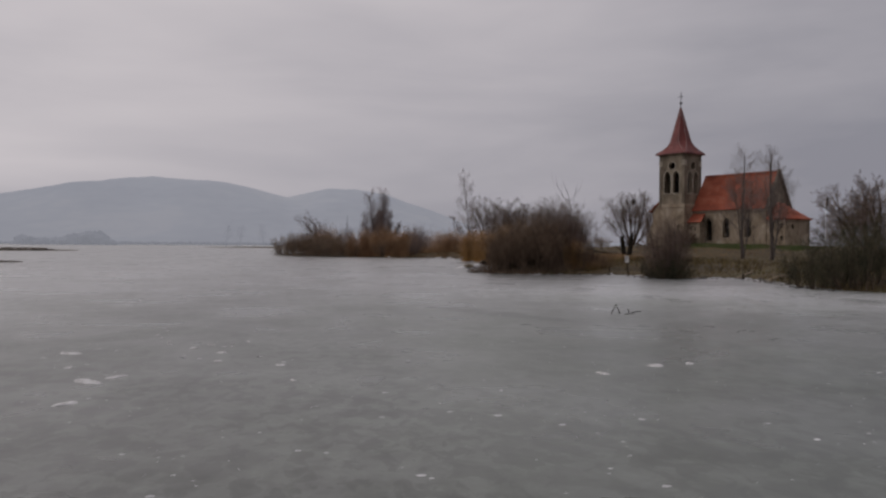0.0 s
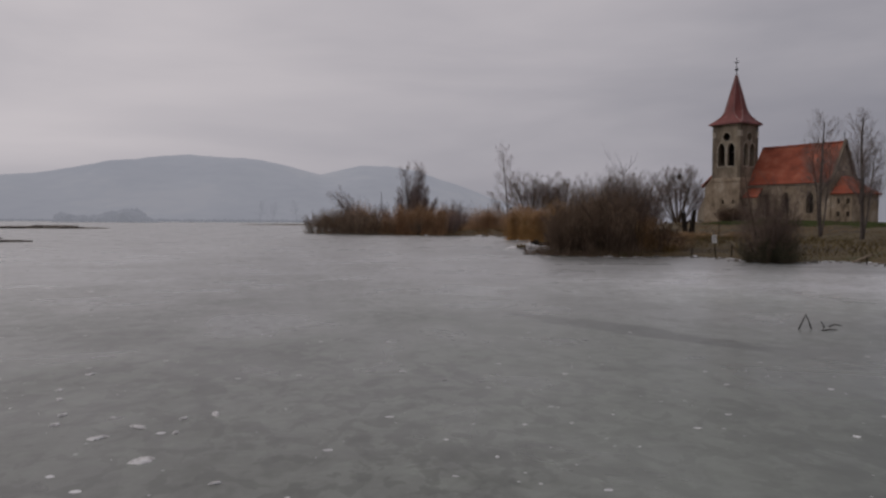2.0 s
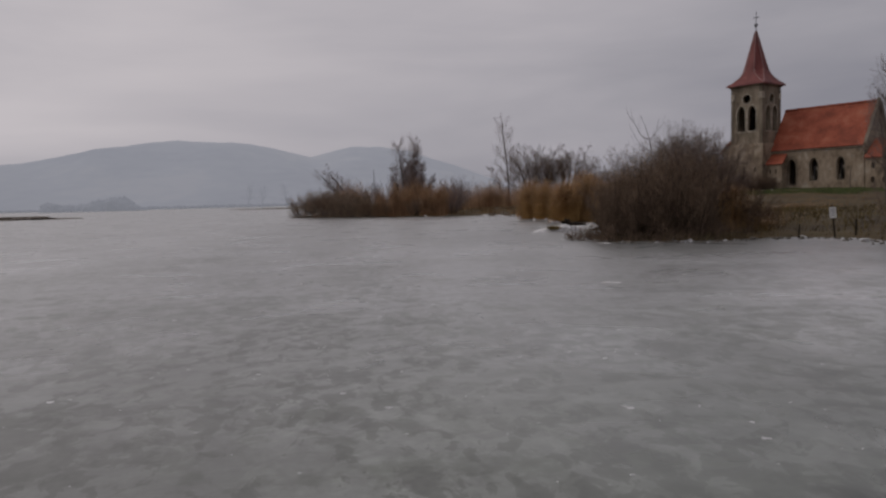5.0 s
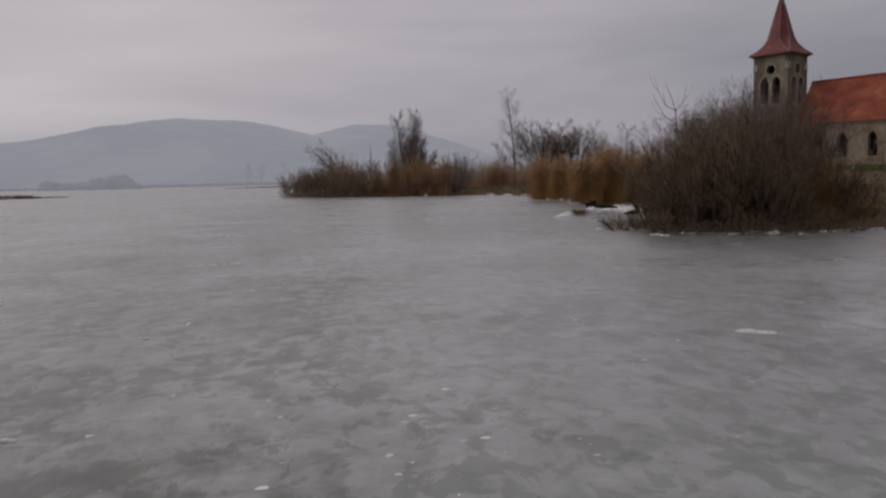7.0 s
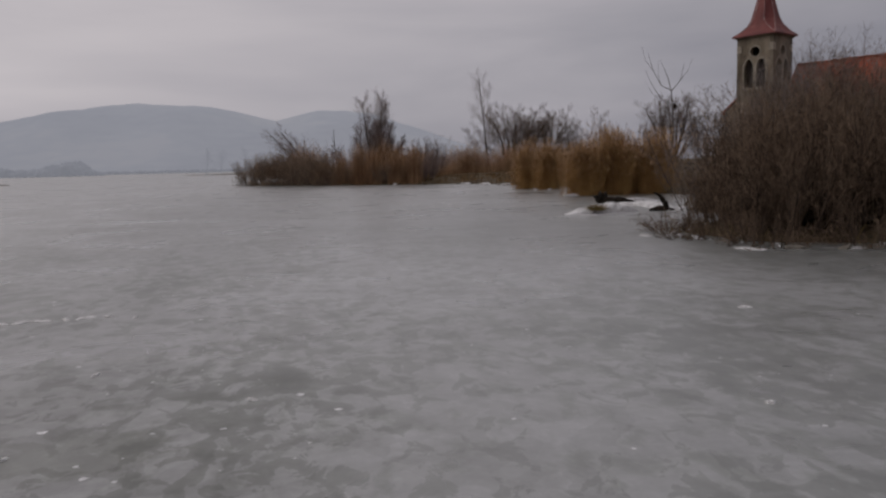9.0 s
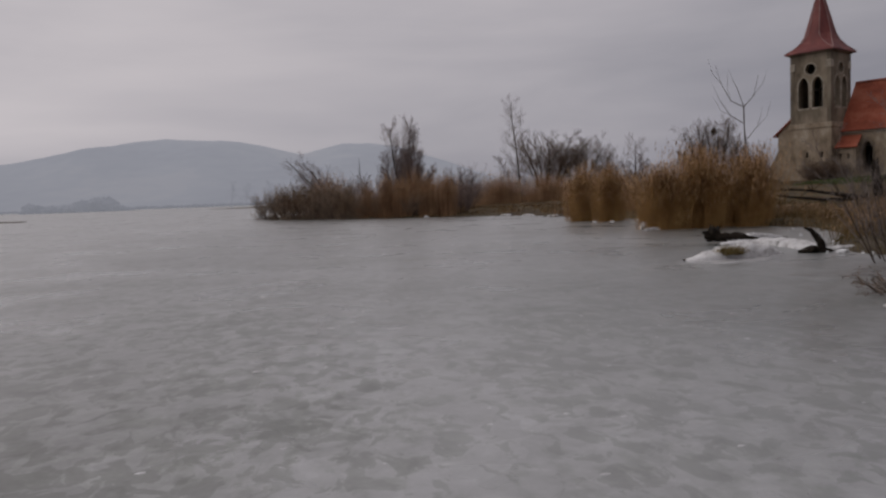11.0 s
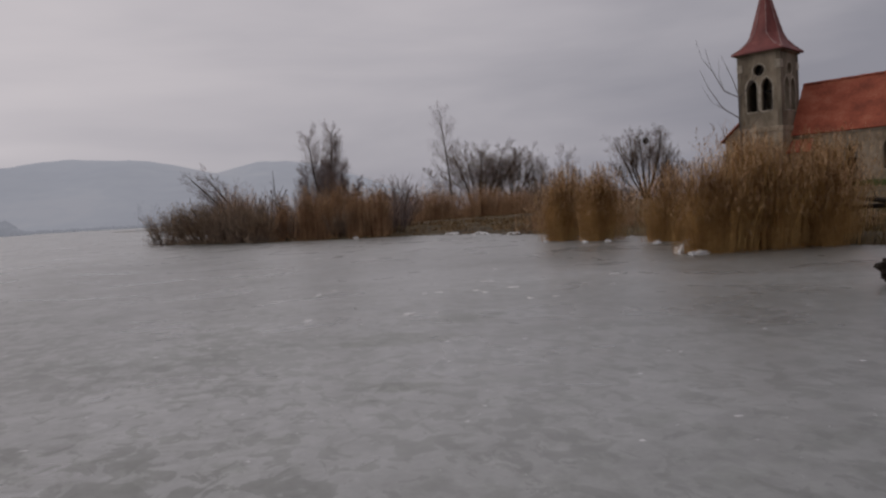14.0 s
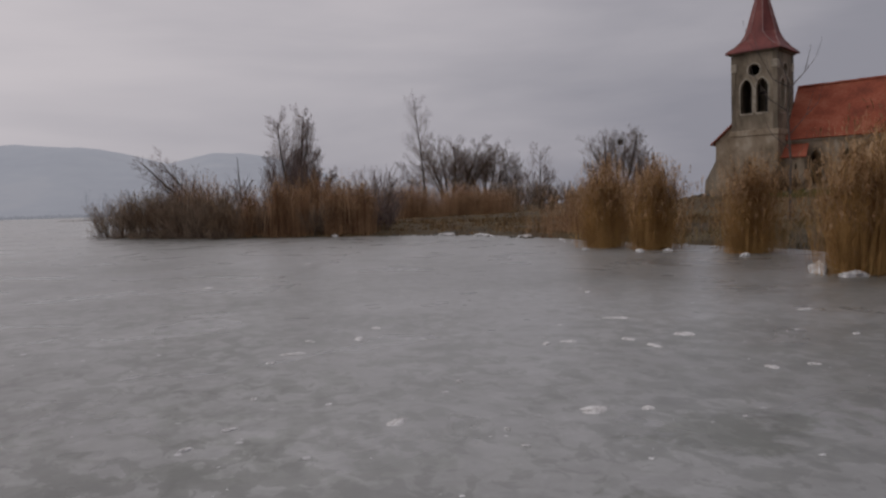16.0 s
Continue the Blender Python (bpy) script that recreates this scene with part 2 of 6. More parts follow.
    colour = blend("MULTIPLY", 1.0, colour, tone)
    scales = n.new("ShaderNodeTexVoronoi")
    scales.voronoi_dimensions = "2D"
    scales.inputs["Scale"].default_value = 4.6
    l.new(bent.outputs["Color"], scales.inputs["Vector"])
    chips = ramp_of(scales.outputs["Color"], [(0.1, (0.84, 0.84, 0.835)), (0.5, (1.0, 1.0, 1.0)), (0.9, (1.14, 1.14, 1.14))])
    colour = blend("MULTIPLY", 1.0, colour, chips)
    seams = ramp_of(some.outputs[0], [(0.19, (0.78, 0.79, 0.765)), (0.25, (0.93, 0.935, 0.925)), (0.31, (1.03, 1.03, 1.03)), (0.42, (1.0, 1.0, 1.0)), (0.6, (1.04, 1.04, 1.045))])
    colour = blend("MULTIPLY", 1.0, colour, seams)
    # ragged windows of clear, darker ice with pale rims, crowded in places
    rag = n.new("ShaderNodeMath")
    rag.operation = "MULTIPLY_ADD"
    l.new(noise_at(0.45, 4, 0.6, 0.4), rag.inputs[0])
    rag.inputs[1].default_value = 0.55
    l.new(noise_at(3.6, 7, 0.6, 0.6, (1.15, 0.8, 1)), rag.inputs[2])
    windows = ramp_of(rag.outputs[0], [(0.64, (0.48, 0.505, 0.45)), (0.735, (0.6, 0.62, 0.575)), (0.755, (1.06, 1.06, 1.06)), (0.8, (1.0, 1.0, 1.0)), (0.95, (1.03, 1.03, 1.035))])
    colour = blend("MULTIPLY", 1.0, colour, windows)
    flaky = n.new("ShaderNodeMix")
    flaky.data_type = "RGBA"
    l.new(broad, flaky.inputs["A"])
    l.new(colour, flaky.inputs["B"])
    colour = flaky.outputs["Result"]
    # darker, thinner ice off the near bank; thicket and reed spots are painted reflections
    for spot, size, tone in (((1.5, 8.5, 0), 14, (0.41, 0.46, 0.38)), ((12.0, 45.5, 0), 6.5, (0.68, 0.69, 0.67)), ((16.5, 36.8, 0), 4.5, (0.6, 0.6, 0.59)), ((14.5, 55.5, 0), 5.0, (0.74, 0.75, 0.73)), ((21.0, 64.5, 0), 7.0, (0.66, 0.635, 0.6))):
        mp = n.new("ShaderNodeMapping")
        mp.vector_type = "TEXTURE"
        mp.inputs["Location"].default_value = spot
        mp.inputs["Scale"].default_value = (size, size, 1)
        l.new(tc.outputs["Object"], mp.inputs["Vector"])
        ln = n.new("ShaderNodeVectorMath")
        ln.operation = "LENGTH"
        l.new(mp.outputs["Vector"], ln.inputs[0])
        edge = n.new("ShaderNodeMath")
        edge.operation = "MULTIPLY_ADD"
        l.new(noise_at(0.2, 4, 0.6, 0.3), edge.inputs[0])
        edge.inputs[1].default_value = 0.9
        l.new(ln.outputs["Value"], edge.inputs[2])
        half = n.new("ShaderNodeMath")
        half.operation = "MULTIPLY"
        l.new(edge.outputs[0], half.inputs[0])
        half.inputs[1].default_value = 0.5
        thin = ramp_of(half.outputs[0], [(0.42, tone), (0.9, (1.0, 1.0, 1.0))])
        colour = blend("MULTIPLY", 1.0, colour, thin)
    # colour darkened along the camera track, in place of the weaker reflection seen there
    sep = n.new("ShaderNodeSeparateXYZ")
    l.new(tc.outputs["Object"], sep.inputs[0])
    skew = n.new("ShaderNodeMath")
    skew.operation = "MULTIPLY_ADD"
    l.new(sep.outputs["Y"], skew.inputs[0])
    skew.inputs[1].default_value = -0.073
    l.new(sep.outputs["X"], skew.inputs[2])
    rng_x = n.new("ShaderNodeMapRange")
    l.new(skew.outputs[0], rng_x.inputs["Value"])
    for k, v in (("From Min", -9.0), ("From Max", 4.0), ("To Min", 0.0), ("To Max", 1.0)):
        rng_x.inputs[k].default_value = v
    track_band = n.new("ShaderNodeMath")
    track_band.operation = "MULTIPLY_ADD"
    l.new(noise_at(0.3, 4, 0.6, 0.3), track_band.inputs[0])
    track_band.inputs[1].default_value = 0.3
    l.new(rng_x.outputs["Result"], track_band.inputs[2])
    colour = blend("MULTIPLY", 1.0, colour, ramp_of(track_band.outputs[0], [(0.2, (1.0, 1.0, 1.0)), (0.55, (0.7, 0.7, 0.695)), (0.76, (0.68, 0.68, 0.675)), (0.98, (1.08, 1.08, 1.085))]))
    rough_share = ramp_of(track_band.outputs[0], [(0.1, (0.6, 0.6, 0.6)), (0.45, (1.0, 1.0, 1.0)), (0.9, (1.0, 1.0, 1.0)), (1.15, (0.6, 0.6, 0.6))])
    # the crust is smoother farther along the lake
    along = n.new("ShaderNodeMapRange")
    l.new(sep.outputs["Y"], along.inputs["Value"])
    for k, v in (("From Min", 20.0), ("From Max", 38.0), ("To Min", 1.0), ("To Max", 0.88)):
        along.inputs[k].default_value = v
    share = n.new("ShaderNodeMath")
    share.operation = "MULTIPLY"
    l.new(rough_share, share.inputs[0])
    l.new(along.outputs["Result"], share.inputs[1])
    l.new(share.outputs[0], flaky.inputs["Factor"])
    # the colour gets darker towards the reed bed
    grade = n.new("ShaderNodeMapRange")
    l.new(sep.outputs["Y"], grade.inputs["Value"])
    for k, v in (("From Min", 42.0), ("From Max", 62.0), ("To Min", 0.0), ("To Max", 1.0)):
        grade.inputs[k].default_value = v
    colour = blend("MULTIPLY", 1.0, colour, ramp_of(grade.outputs["Result"], [(0.0, (1.0, 1.0, 1.0)), (1.0, (0.87, 0.87, 0.86))]))
    # a crooked streak of clear dark ice
    mp = n.new("ShaderNodeMapping")
    mp.vector_type = "TEXTURE"
    mp.inputs["Location"].default_value = (5.9, 15.3, 0)
    mp.inputs["Rotation"].default_value = (0, 0, radians(-62))
    mp.inputs["Scale"].default_value = (3.6, 0.6, 1)
    wob = n.new("ShaderNodeMixRGB")
    wob.blend_type = "ADD"
    wob.inputs["Fac"].default_value = 1.0
    warp = n.new("ShaderNodeTexNoise")
    warp.inputs["Scale"].default_value, warp.inputs["Detail"].default_value = 0.9, 5.0
    l.new(tc.outputs["Object"], warp.inputs["Vector"])
    l.new(tc.outputs["Object"], wob.inputs["Color1"])
    l.new(warp.outputs["Color"], wob.inputs["Color2"])
    l.new(wob.outputs["Color"], mp.inputs["Vector"])
    ln = n.new("ShaderNodeVectorMath")
    ln.operation = "LENGTH"
    l.new(mp.outputs["Vector"], ln.inputs[0])
    streak = ramp_of(ln.outputs["Value"], [(0.82, (0.46, 0.475, 0.45)), (0.96, (1.0, 1.0, 1.0))])
    colour = blend("MULTIPLY", 1.0, colour, streak)
    # single larger windows of clear ice
    ragged = n.new("ShaderNodeMath")
    ragged.operation = "MULTIPLY_ADD"
    l.new(noise_at(2.3, 6, 0.6, 0.8), ragged.inputs[0])
    ragged.inputs[1].default_value, ragged.inputs[2].default_value = 3.2, -1.5
    for x, y, wide, deep, turn in ((1.9, 30.3, 1.0, 1.1, 20), (2.1, 32.0, 0.9, 0.5, 0), (4.27, 29.43, 0.4, 0.4, 30), (5.1, 29.0, 0.45, 0.35, 0), (4.5, 24.65, 0.3, 0.5, 35), (1.77, 25.0, 0.6, 0.5, 0), (1.73, 12.5, 0.38, 0.3, 0), (7.6, 55.25, 1.0, 0.7, -10), (6.83, 52.4, 0.5, 0.4, 0), (8.9, 56.6, 0.95, 0.6, 0)):
        mp = n.new("ShaderNodeMapping")
        mp.vector_type = "TEXTURE"
        mp.inputs["Location"].default_value = (x + 0.2, y + 0.2, 0)
        mp.inputs["Rotation"].default_value = (0, 0, radians(turn))
        mp.inputs["Scale"].default_value = (wide, deep, 1)
        l.new(bent.outputs["Color"], mp.inputs["Vector"])
        ln = n.new("ShaderNodeVectorMath")
        ln.operation = "LENGTH"
        l.new(mp.outputs["Vector"], ln.inputs[0])
        torn = n.new("ShaderNodeMath")
        l.new(ln.outputs["Value"], torn.inputs[0])
        l.new(ragged.outputs[0], torn.inputs[1])
        colour = blend("MULTIPLY", 1.0, colour, ramp_of(torn.outputs[0], [(0.7, (0.66, 0.68, 0.62)), (0.98, (1.0, 1.0, 1.0))]))
    # a wind-packed white sheet of crust along the near bank
    mp = n.new("ShaderNodeMapping")
    mp.vector_type = "TEXTURE"
    mp.inputs["Location"].default_value = (15.4, 20.3, 0)
    mp.inputs["Rotation"].default_value = (0, 0, radians(-25))
    mp.inputs["Scale"].default_value = (10.2, 8.4, 1)
    l.new(tc.outputs["Object"], mp.inputs["Vector"])
    ln = n.new("ShaderNodeVectorMath")
    ln.operation = "LENGTH"
    l.new(mp.outputs["Vector"], ln.inputs[0])
    edge = n.new("ShaderNodeMath")
    edge.operation = "MULTIPLY_ADD"
    l.new(noise_at(0.35, 5, 0.6, 0.5), edge.inputs[0])
    edge.inputs[1].default_value = 1.1
    l.new(ln.outputs["Value"], edge.inputs[2])
    edge2 = n.new("ShaderNodeMath")
    edge2.operation = "MULTIPLY"
    l.new(edge.outputs[0], edge2.inputs[0])
    edge2.inputs[1].default_value = 0.4
    colour = blend("MULTIPLY", 1.0, colour, ramp_of(edge2.outputs[0], [(0.45, (1.85, 1.85, 1.88)), (0.62, (1.0, 1.0, 1.0))]))
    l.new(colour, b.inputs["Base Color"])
    gloss = ramp_of(noise_at(0.35, 4, 0.6, 0.5), [(0.35, (0.25, 0.25, 0.25)), (0.65, (0.38, 0.38, 0.38))])
    l.new(gloss, b.inputs["Roughness"])
    bp = n.new("ShaderNodeBump")
    bp.inputs["Strength"].default_value, bp.inputs["Distance"].default_value = 0.045, 0.02
    l.new(noise_at(1.6, 5, 0.6, 0.3), bp.inputs["Height"])
    l.new(bp.outputs["Normal"], b.inputs["Normal"])
    return m


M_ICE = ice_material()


def haze_glow_material(name, colours, scale, glow, stretch=(1, 1, 1), base_haze=1.0, height=250.0):
    """A far surface with haze put in as a bluish glow; base_haze scales it at the foot."""
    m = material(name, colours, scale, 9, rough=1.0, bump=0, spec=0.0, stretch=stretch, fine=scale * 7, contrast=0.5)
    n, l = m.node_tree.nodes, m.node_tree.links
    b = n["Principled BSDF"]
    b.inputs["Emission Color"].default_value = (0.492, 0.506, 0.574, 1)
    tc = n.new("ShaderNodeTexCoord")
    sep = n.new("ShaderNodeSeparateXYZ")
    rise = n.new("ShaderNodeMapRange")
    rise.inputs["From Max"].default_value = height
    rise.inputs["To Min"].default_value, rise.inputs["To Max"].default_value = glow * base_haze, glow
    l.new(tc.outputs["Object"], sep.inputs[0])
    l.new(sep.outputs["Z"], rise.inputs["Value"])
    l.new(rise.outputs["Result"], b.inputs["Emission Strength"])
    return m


# pale base colours and glow carry the haze of the distance
M_HILL = haze_glow_material("hazed_wooded_hill", [(0.1, 0.105, 0.122), (0.115, 0.12, 0.136), (0.128, 0.133, 0.147), (0.15, 0.15, 0.158)], 0.0022, 0.432, (1, 0.45, 3.0), 0.9)
M_FARWOOD = haze_glow_material("hazed_wood", [(0.08, 0.085, 0.10), (0.12, 0.125, 0.14)], 0.05, 0.355)


# ---- mesh tools ----
def mesh_from(name, verts, faces, mat, smooth=False):
    me = bpy.data.meshes.new(name)
    me.from_pydata(verts, [], faces)
    me.materials.append(mat)
    if smooth:
        me.polygons.foreach_set("use_smooth", [True] * len(me.polygons))
    me.update()
    return me


def mesh_quads(name, verts, quads, mat):
    """A mesh from arrays: verts (n, 3), quads (m, 4)."""
    me = bpy.data.meshes.new(name)
    me.vertices.add(len(verts))
    me.vertices.foreach_set("co", np.asarray(verts, np.float32).ravel())
    me.loops.add(quads.size)
    me.loops.foreach_set("vertex_index", np.asarray(quads, np.int32).ravel())
    me.polygons.add(len(quads))
    me.polygons.foreach_set("loop_start", np.arange(0, quads.size, 4, dtype=np.int32))
    me.update(calc_edges=True)
    me.materials.append(mat)
    return me


def thing(name, x, y, z, turn, label, category, group="", kind=""):
    ob = new(name)
    ob.matrix_world = pose(x, y, z, 0, 0, turn)
    return tagged(ob, label, category, group, kind)


def child(name, me, parent, label=""):
    ob = new(name, me)
    ob.parent = parent
    return tagged(ob, label)


def part(name, bm, mat, parent, label="", bevel=0.0):
    if bevel:
        bmesh.ops.bevel(bm, geom=bm.edges[:], offset=bevel, segments=1, affect="EDGES")
    bmesh.ops.recalc_face_normals(bm, faces=bm.faces[:])
    me = bpy.data.meshes.new(name)
    bm.to_mesh(me)
    bm.free()
    me.materials.append(mat)
    return child(name, me, parent, label)


def box(bm, x0, x1, y0, y1, z0, z1):
    vs = [bm.verts.new((x, y, z)) for z in (z0, z1) for x, y in ((x0, y0), (x1, y0), (x1, y1), (x0, y1))]
    for f in ((3, 2, 1, 0), (4, 5, 6, 7), (0, 1, 5, 4), (1, 2, 6, 5), (2, 3, 7, 6), (3, 0, 4, 7)):
        bm.faces.new([vs[i] for i in f])


def prism(bm, pts, d0, d1, axis="y"):
    """A polygon in the plane across axis, pulled from d0 to d1 along it."""
    def at(p, d):
        return {"y": (p[0], d, p[1]), "x": (d, p[0], p[1]), "z": (p[0], p[1], d)}[axis]
    a = [bm.verts.new(at(p, d0)) for p in pts]
    c = [bm.verts.new(at(p, d1)) for p in pts]
    bm.faces.new(a)
    bm.faces.new(c[::-1])
    for i in range(len(pts)):
        j = (i + 1) % len(pts)
        bm.faces.new((a[j], a[i], c[i], c[j]))


def lancet(x, z0, w, h, n=5):
    """The outline of a pointed opening: middle x, sill z0, width, height."""
    r, spring = w * 1.0, z0 + h - w * 0.87
    right = [(x - w / 2 + r * math.cos(a), spring + r * math.sin(a)) for a in (radians(60) * k / n for k in range(n + 1))]
    left = [(2 * x - px, pz) for px, pz in right[-2::-1]]
    return [(x - w / 2, z0), (x + w / 2, z0), *right, *left]


def ring(x, z, r, n=16):
    return [(x + r * math.cos(2 * math.pi * k / n), z + r * math.sin(2 * math.pi * k / n)) for k in range(n)]


def holed(outer, holes, thick):
    """A wall in the xz plane with openings through it, from y = 0 to y = thick."""
    bm = bmesh.new()
    edges = []
    for loop in (outer, *holes):
        vs = [bm.verts.new((x, 0, z)) for x, z in loop]
        edges += [bm.edges.new((vs[i], vs[(i + 1) % len(vs)])) for i in range(len(vs))]
    bmesh.ops.triangle_fill(bm, edges=edges, use_beauty=True)
    grown = bmesh.ops.extrude_face_region(bm, geom=bm.faces[:])
    bmesh.ops.translate(bm, vec=(0, thick, 0), verts=[g for g in grown["geom"] if isinstance(g, bmesh.types.BMVert)])
    return bm


def frame_ring(bm, loop, grow, y0, y1, open_base=False):
    """A moulding round an opening: the band between the loop and the loop grown outwards."""
    cx = sum(p[0] for p in loop) / len(loop)
    cz = sum(p[1] for p in loop) / len(loop)
    n = len(loop)
    outer = []
    for x, z in loop:
        d = math.hypot(x - cx, z - cz)
        outer.append((x + (x - cx) / d * grow, z + (z - cz) / d * grow))
    vs = [[bm.verts.new((x, y, z)) for x, z in l] for l, y in ((loop, y1), (loop, y0), (outer, y0), (outer, y1))]
    for k in range(3):
        for i in range(n):
            j = (i + 1) % n
            bm.faces.new((vs[k][i], vs[k][j], vs[k + 1][j], vs[k + 1][i]))


class Tubes:
    """Tapered branches collected into one mesh."""

    def __init__(self):
        self.v, self.f = [], []

    def add(self, pts, radii, sides):
        base = len(self.v)
        up = Vector((0.31, 0.17, 0.93))
        n = len(pts)
        if n == 2 and sides == 3:
            # a last twig: three sides that meet in a point
            a = (pts[1] - pts[0]).cross(up)
            a = a.normalized() if a.length > 1e-6 else Vector((1, 0, 0))
            b = (pts[1] - pts[0]).cross(a).normalized()
            r = radii[0]
            for ca, sa in ((1.0, 0.0), (-0.5, 0.866), (-0.5, -0.866)):
                q = pts[0] + a * (r * ca) + b * (r * sa)
                self.v.append((q.x, q.y, q.z))
            self.v.append(tuple(pts[1]))
            self.f += [(base, base + 1, base + 3), (base + 1, base + 2, base + 3), (base + 2, base, base + 3)]
            return
        for k, (p, r) in enumerate(zip(pts, radii)):
            d = pts[min(k + 1, n - 1)] - pts[max(k - 1, 0)]
            a = d.cross(up)
            if a.length < 1e-6:
                a = Vector((1, 0, 0))
            a.normalize()
            b = d.cross(a)
            b.normalize()
            for s in range(sides):
                w = 2 * math.pi * s / sides
                q = p + a * (r * math.cos(w)) + b * (r * math.sin(w))
                self.v.append((q.x, q.y, q.z))
        for k in range(n - 1):
            for s in range(sides):
                t = (s + 1) % sides
                i = base + k * sides
                self.f.append((i + s, i + t, i + sides + t, i + sides + s))

    def mesh(self, name, mat):
        return mesh_from(name, self.v, self.f, mat, smooth=False)


def unit(rng):
    while True:
        v = Vector((rng.uniform(-1, 1), rng.uniform(-1, 1), rng.uniform(-1, 1)))
        if 0.05 < v.length < 1:
            return v.normalized()


def grow(wood, crown, rng, start, way, length, radius, level, spec):
    """One limb and what branches from it. spec: per level (children, angle, length share, bend, lift)."""
    segs = spec.get("segs", (8, 4, 2, 1, 1))[min(level, 4)]
    pts, radii, p, d = [start.copy()], [radius], start.copy(), way.normalized()
    tip = 0.25 if level == 0 else 0.3
    kids, angle, share, bend, lift = spec[level]
    for k in range(segs):
        d = (d + unit(rng) * bend + Vector((0, 0, lift))).normalized()
        p = p + d * (length / segs)
        pts.append(p)
        radii.append(max(spec.get("thin", 0.005) * 0.6, radius * (1 - (1 - tip) * (k + 1) / segs)))
    (wood if level < spec["wood"] else crown).add(pts, radii, spec.get("sides", (7, 5, 3, 3, 3))[min(level, 4)])
    if level + 1 not in spec or not kids:
        return
    first = spec.get("first", 0.3) if level == 0 else 0.2
    round_at = rng.uniform(0, 6.28)
    for c in range(kids):
        f = first + (0.98 - first) * (c + rng.random()) / kids
        i = min(int(f * segs), segs - 1)
        q = pts[i].lerp(pts[i + 1], f * segs - i)
        along = (pts[i + 1] - pts[i]).normalized()
        # children stand round their limb in a spiral, so that the crown fills evenly
        across = along.cross(Vector((0.37, 0.53, 0.76))).normalized()
        spin = round_at + 2.4 * c + rng.uniform(-0.4, 0.4)
        side = across * math.cos(spin) + along.cross(across) * math.sin(spin)
        a = radians(angle * rng.uniform(0.7, 1.3))
        new_way = along * math.cos(a) + side * math.sin(a)
        ln = length * share * rng.uniform(0.65, 1.15) * (1.0 - 0.55 * max(0, f - first) / (1 - first) if level == 0 else 1.1 - 0.5 * f)
        grow(wood, crown, rng, q, new_way, ln, max(spec.get("thin", 0.005), min(radii[i] * 0.6, ln * 0.0085)), level + 1, spec)


def bare_tree(name, x, y, z, stems, spec, seed, label, category="tree", mats=None, group=""):
    """stems: rows of lean away, lean round (degrees), length, radius, offset."""
    rng = random.Random(seed)
    mats = mats or (M_BARK, M_TWIG_WARM)
    ob = thing(name, x, y, z, 0, label, category, group)
    crown = Tubes()
    for lean, turn, length, radius, off in stems:
        wood = Tubes()
        a, b = radians(lean), radians(turn)
        way = Vector((math.sin(a) * math.cos(b), math.sin(a) * math.sin(b), math.cos(a)))
        grow(wood, crown, rng, Vector((off * math.cos(b), off * math.sin(b), -0.15)), way, length, radius, 0, spec)
        child("trunk", wood.mesh("trunk", mats[0]), ob)
    child("crown", crown.mesh("crown", mats[1]), ob)
    return ob


# ---- shoreline and land ----
SHORE = [(0, 119.5), (4, 112), (9.5, 104), (14.94, 99.6), (19.91, 97.5), (22.36, 92.66), (23.02, 86.44), (22.76, 80.53), (23.75, 75.56),
         (24.15, 71.07), (23.15, 67.58), (23.05, 63.59), (23.55, 60.6), (21.55, 56.61), (18.55, 53.22), (16.95, 50.83), (16.95, 47.64), (14.55, 45.64), (12.55, 43.65),
         (12.91, 40.37), (15.61, 38.73), (19.77, 39.13), (20.89, 37.38), (20, 33.81), (21.64, 33.06), (24.62, 34.44), (24.94, 31.8),
         (22.75, 26.4), (21.67, 22.26), (22.9, 18.9), (27.5, 11.9), (36, -8), (60, -60), (120, -200), (700, -900), (2600, -900), (2600, 2600),
         (500, 2600), (120, 1200), (20, 600), (-22, 425), (-40, 418), (-39, 414), (-10, 410), (28, 330), (24, 200), (12, 150), (2, 127)]


def shore_distance(x, y):
    """Signed distance to the shoreline, positive on land."""
    p = np.array(SHORE, float)
    q = np.roll(p, -1, 0)
    best = np.full(x.shape, 1e9)
    inside = np.zeros(x.shape, bool)
    for (ax, ay), (bx, by) in zip(p, q):
        dx, dy = bx - ax, by - ay
        t = np.clip(((x - ax) * dx + (y - ay) * dy) / (dx * dx + dy * dy), 0, 1)
        best = np.minimum(best, np.hypot(x - ax - t * dx, y - ay - t * dy))
        cross = (ay > y) != (by > y)
        with np.errstate(divide="ignore", invalid="ignore"):
            inside ^= cross & (x < ax + (y - ay) * dx / (dy if dy else 1e-9))
    return np.where(inside, best, -best)


def smooth(t):
    t = np.clip(t, 0, 1)
    return t * t * (3 - 2 * t)


def land_height(x, y):
    x, y = np.asarray(x, float), np.asarray(y, float)
    d = shore_distance(x, y)
    wob = np.sin(x * 0.9 + 1.3 * np.sin(y * 0.37)) * np.cos(y * 0.71 + 0.9 * np.sin(x * 0.43))
    bumps = 0.08 * wob + 0.04 * np.sin(x * 2.3 + y * 1.1) * np.sin(y * 2.9 - x)
    z = -0.35 + 0.55 * smooth((d + 0.8) / 2.2) + 0.3 * smooth((d - 1) / 8) + 0.9 * smooth((d - 20) / 55)
    # the church stands on a level rise
    near = smooth(1 - np.hypot(x - 80, y - 119) / 42)
    z = z * (1 - 0.7 * near) + 2.85 * 0.7 * near
    return z + bumps * smooth((d + 0.5) / 3)


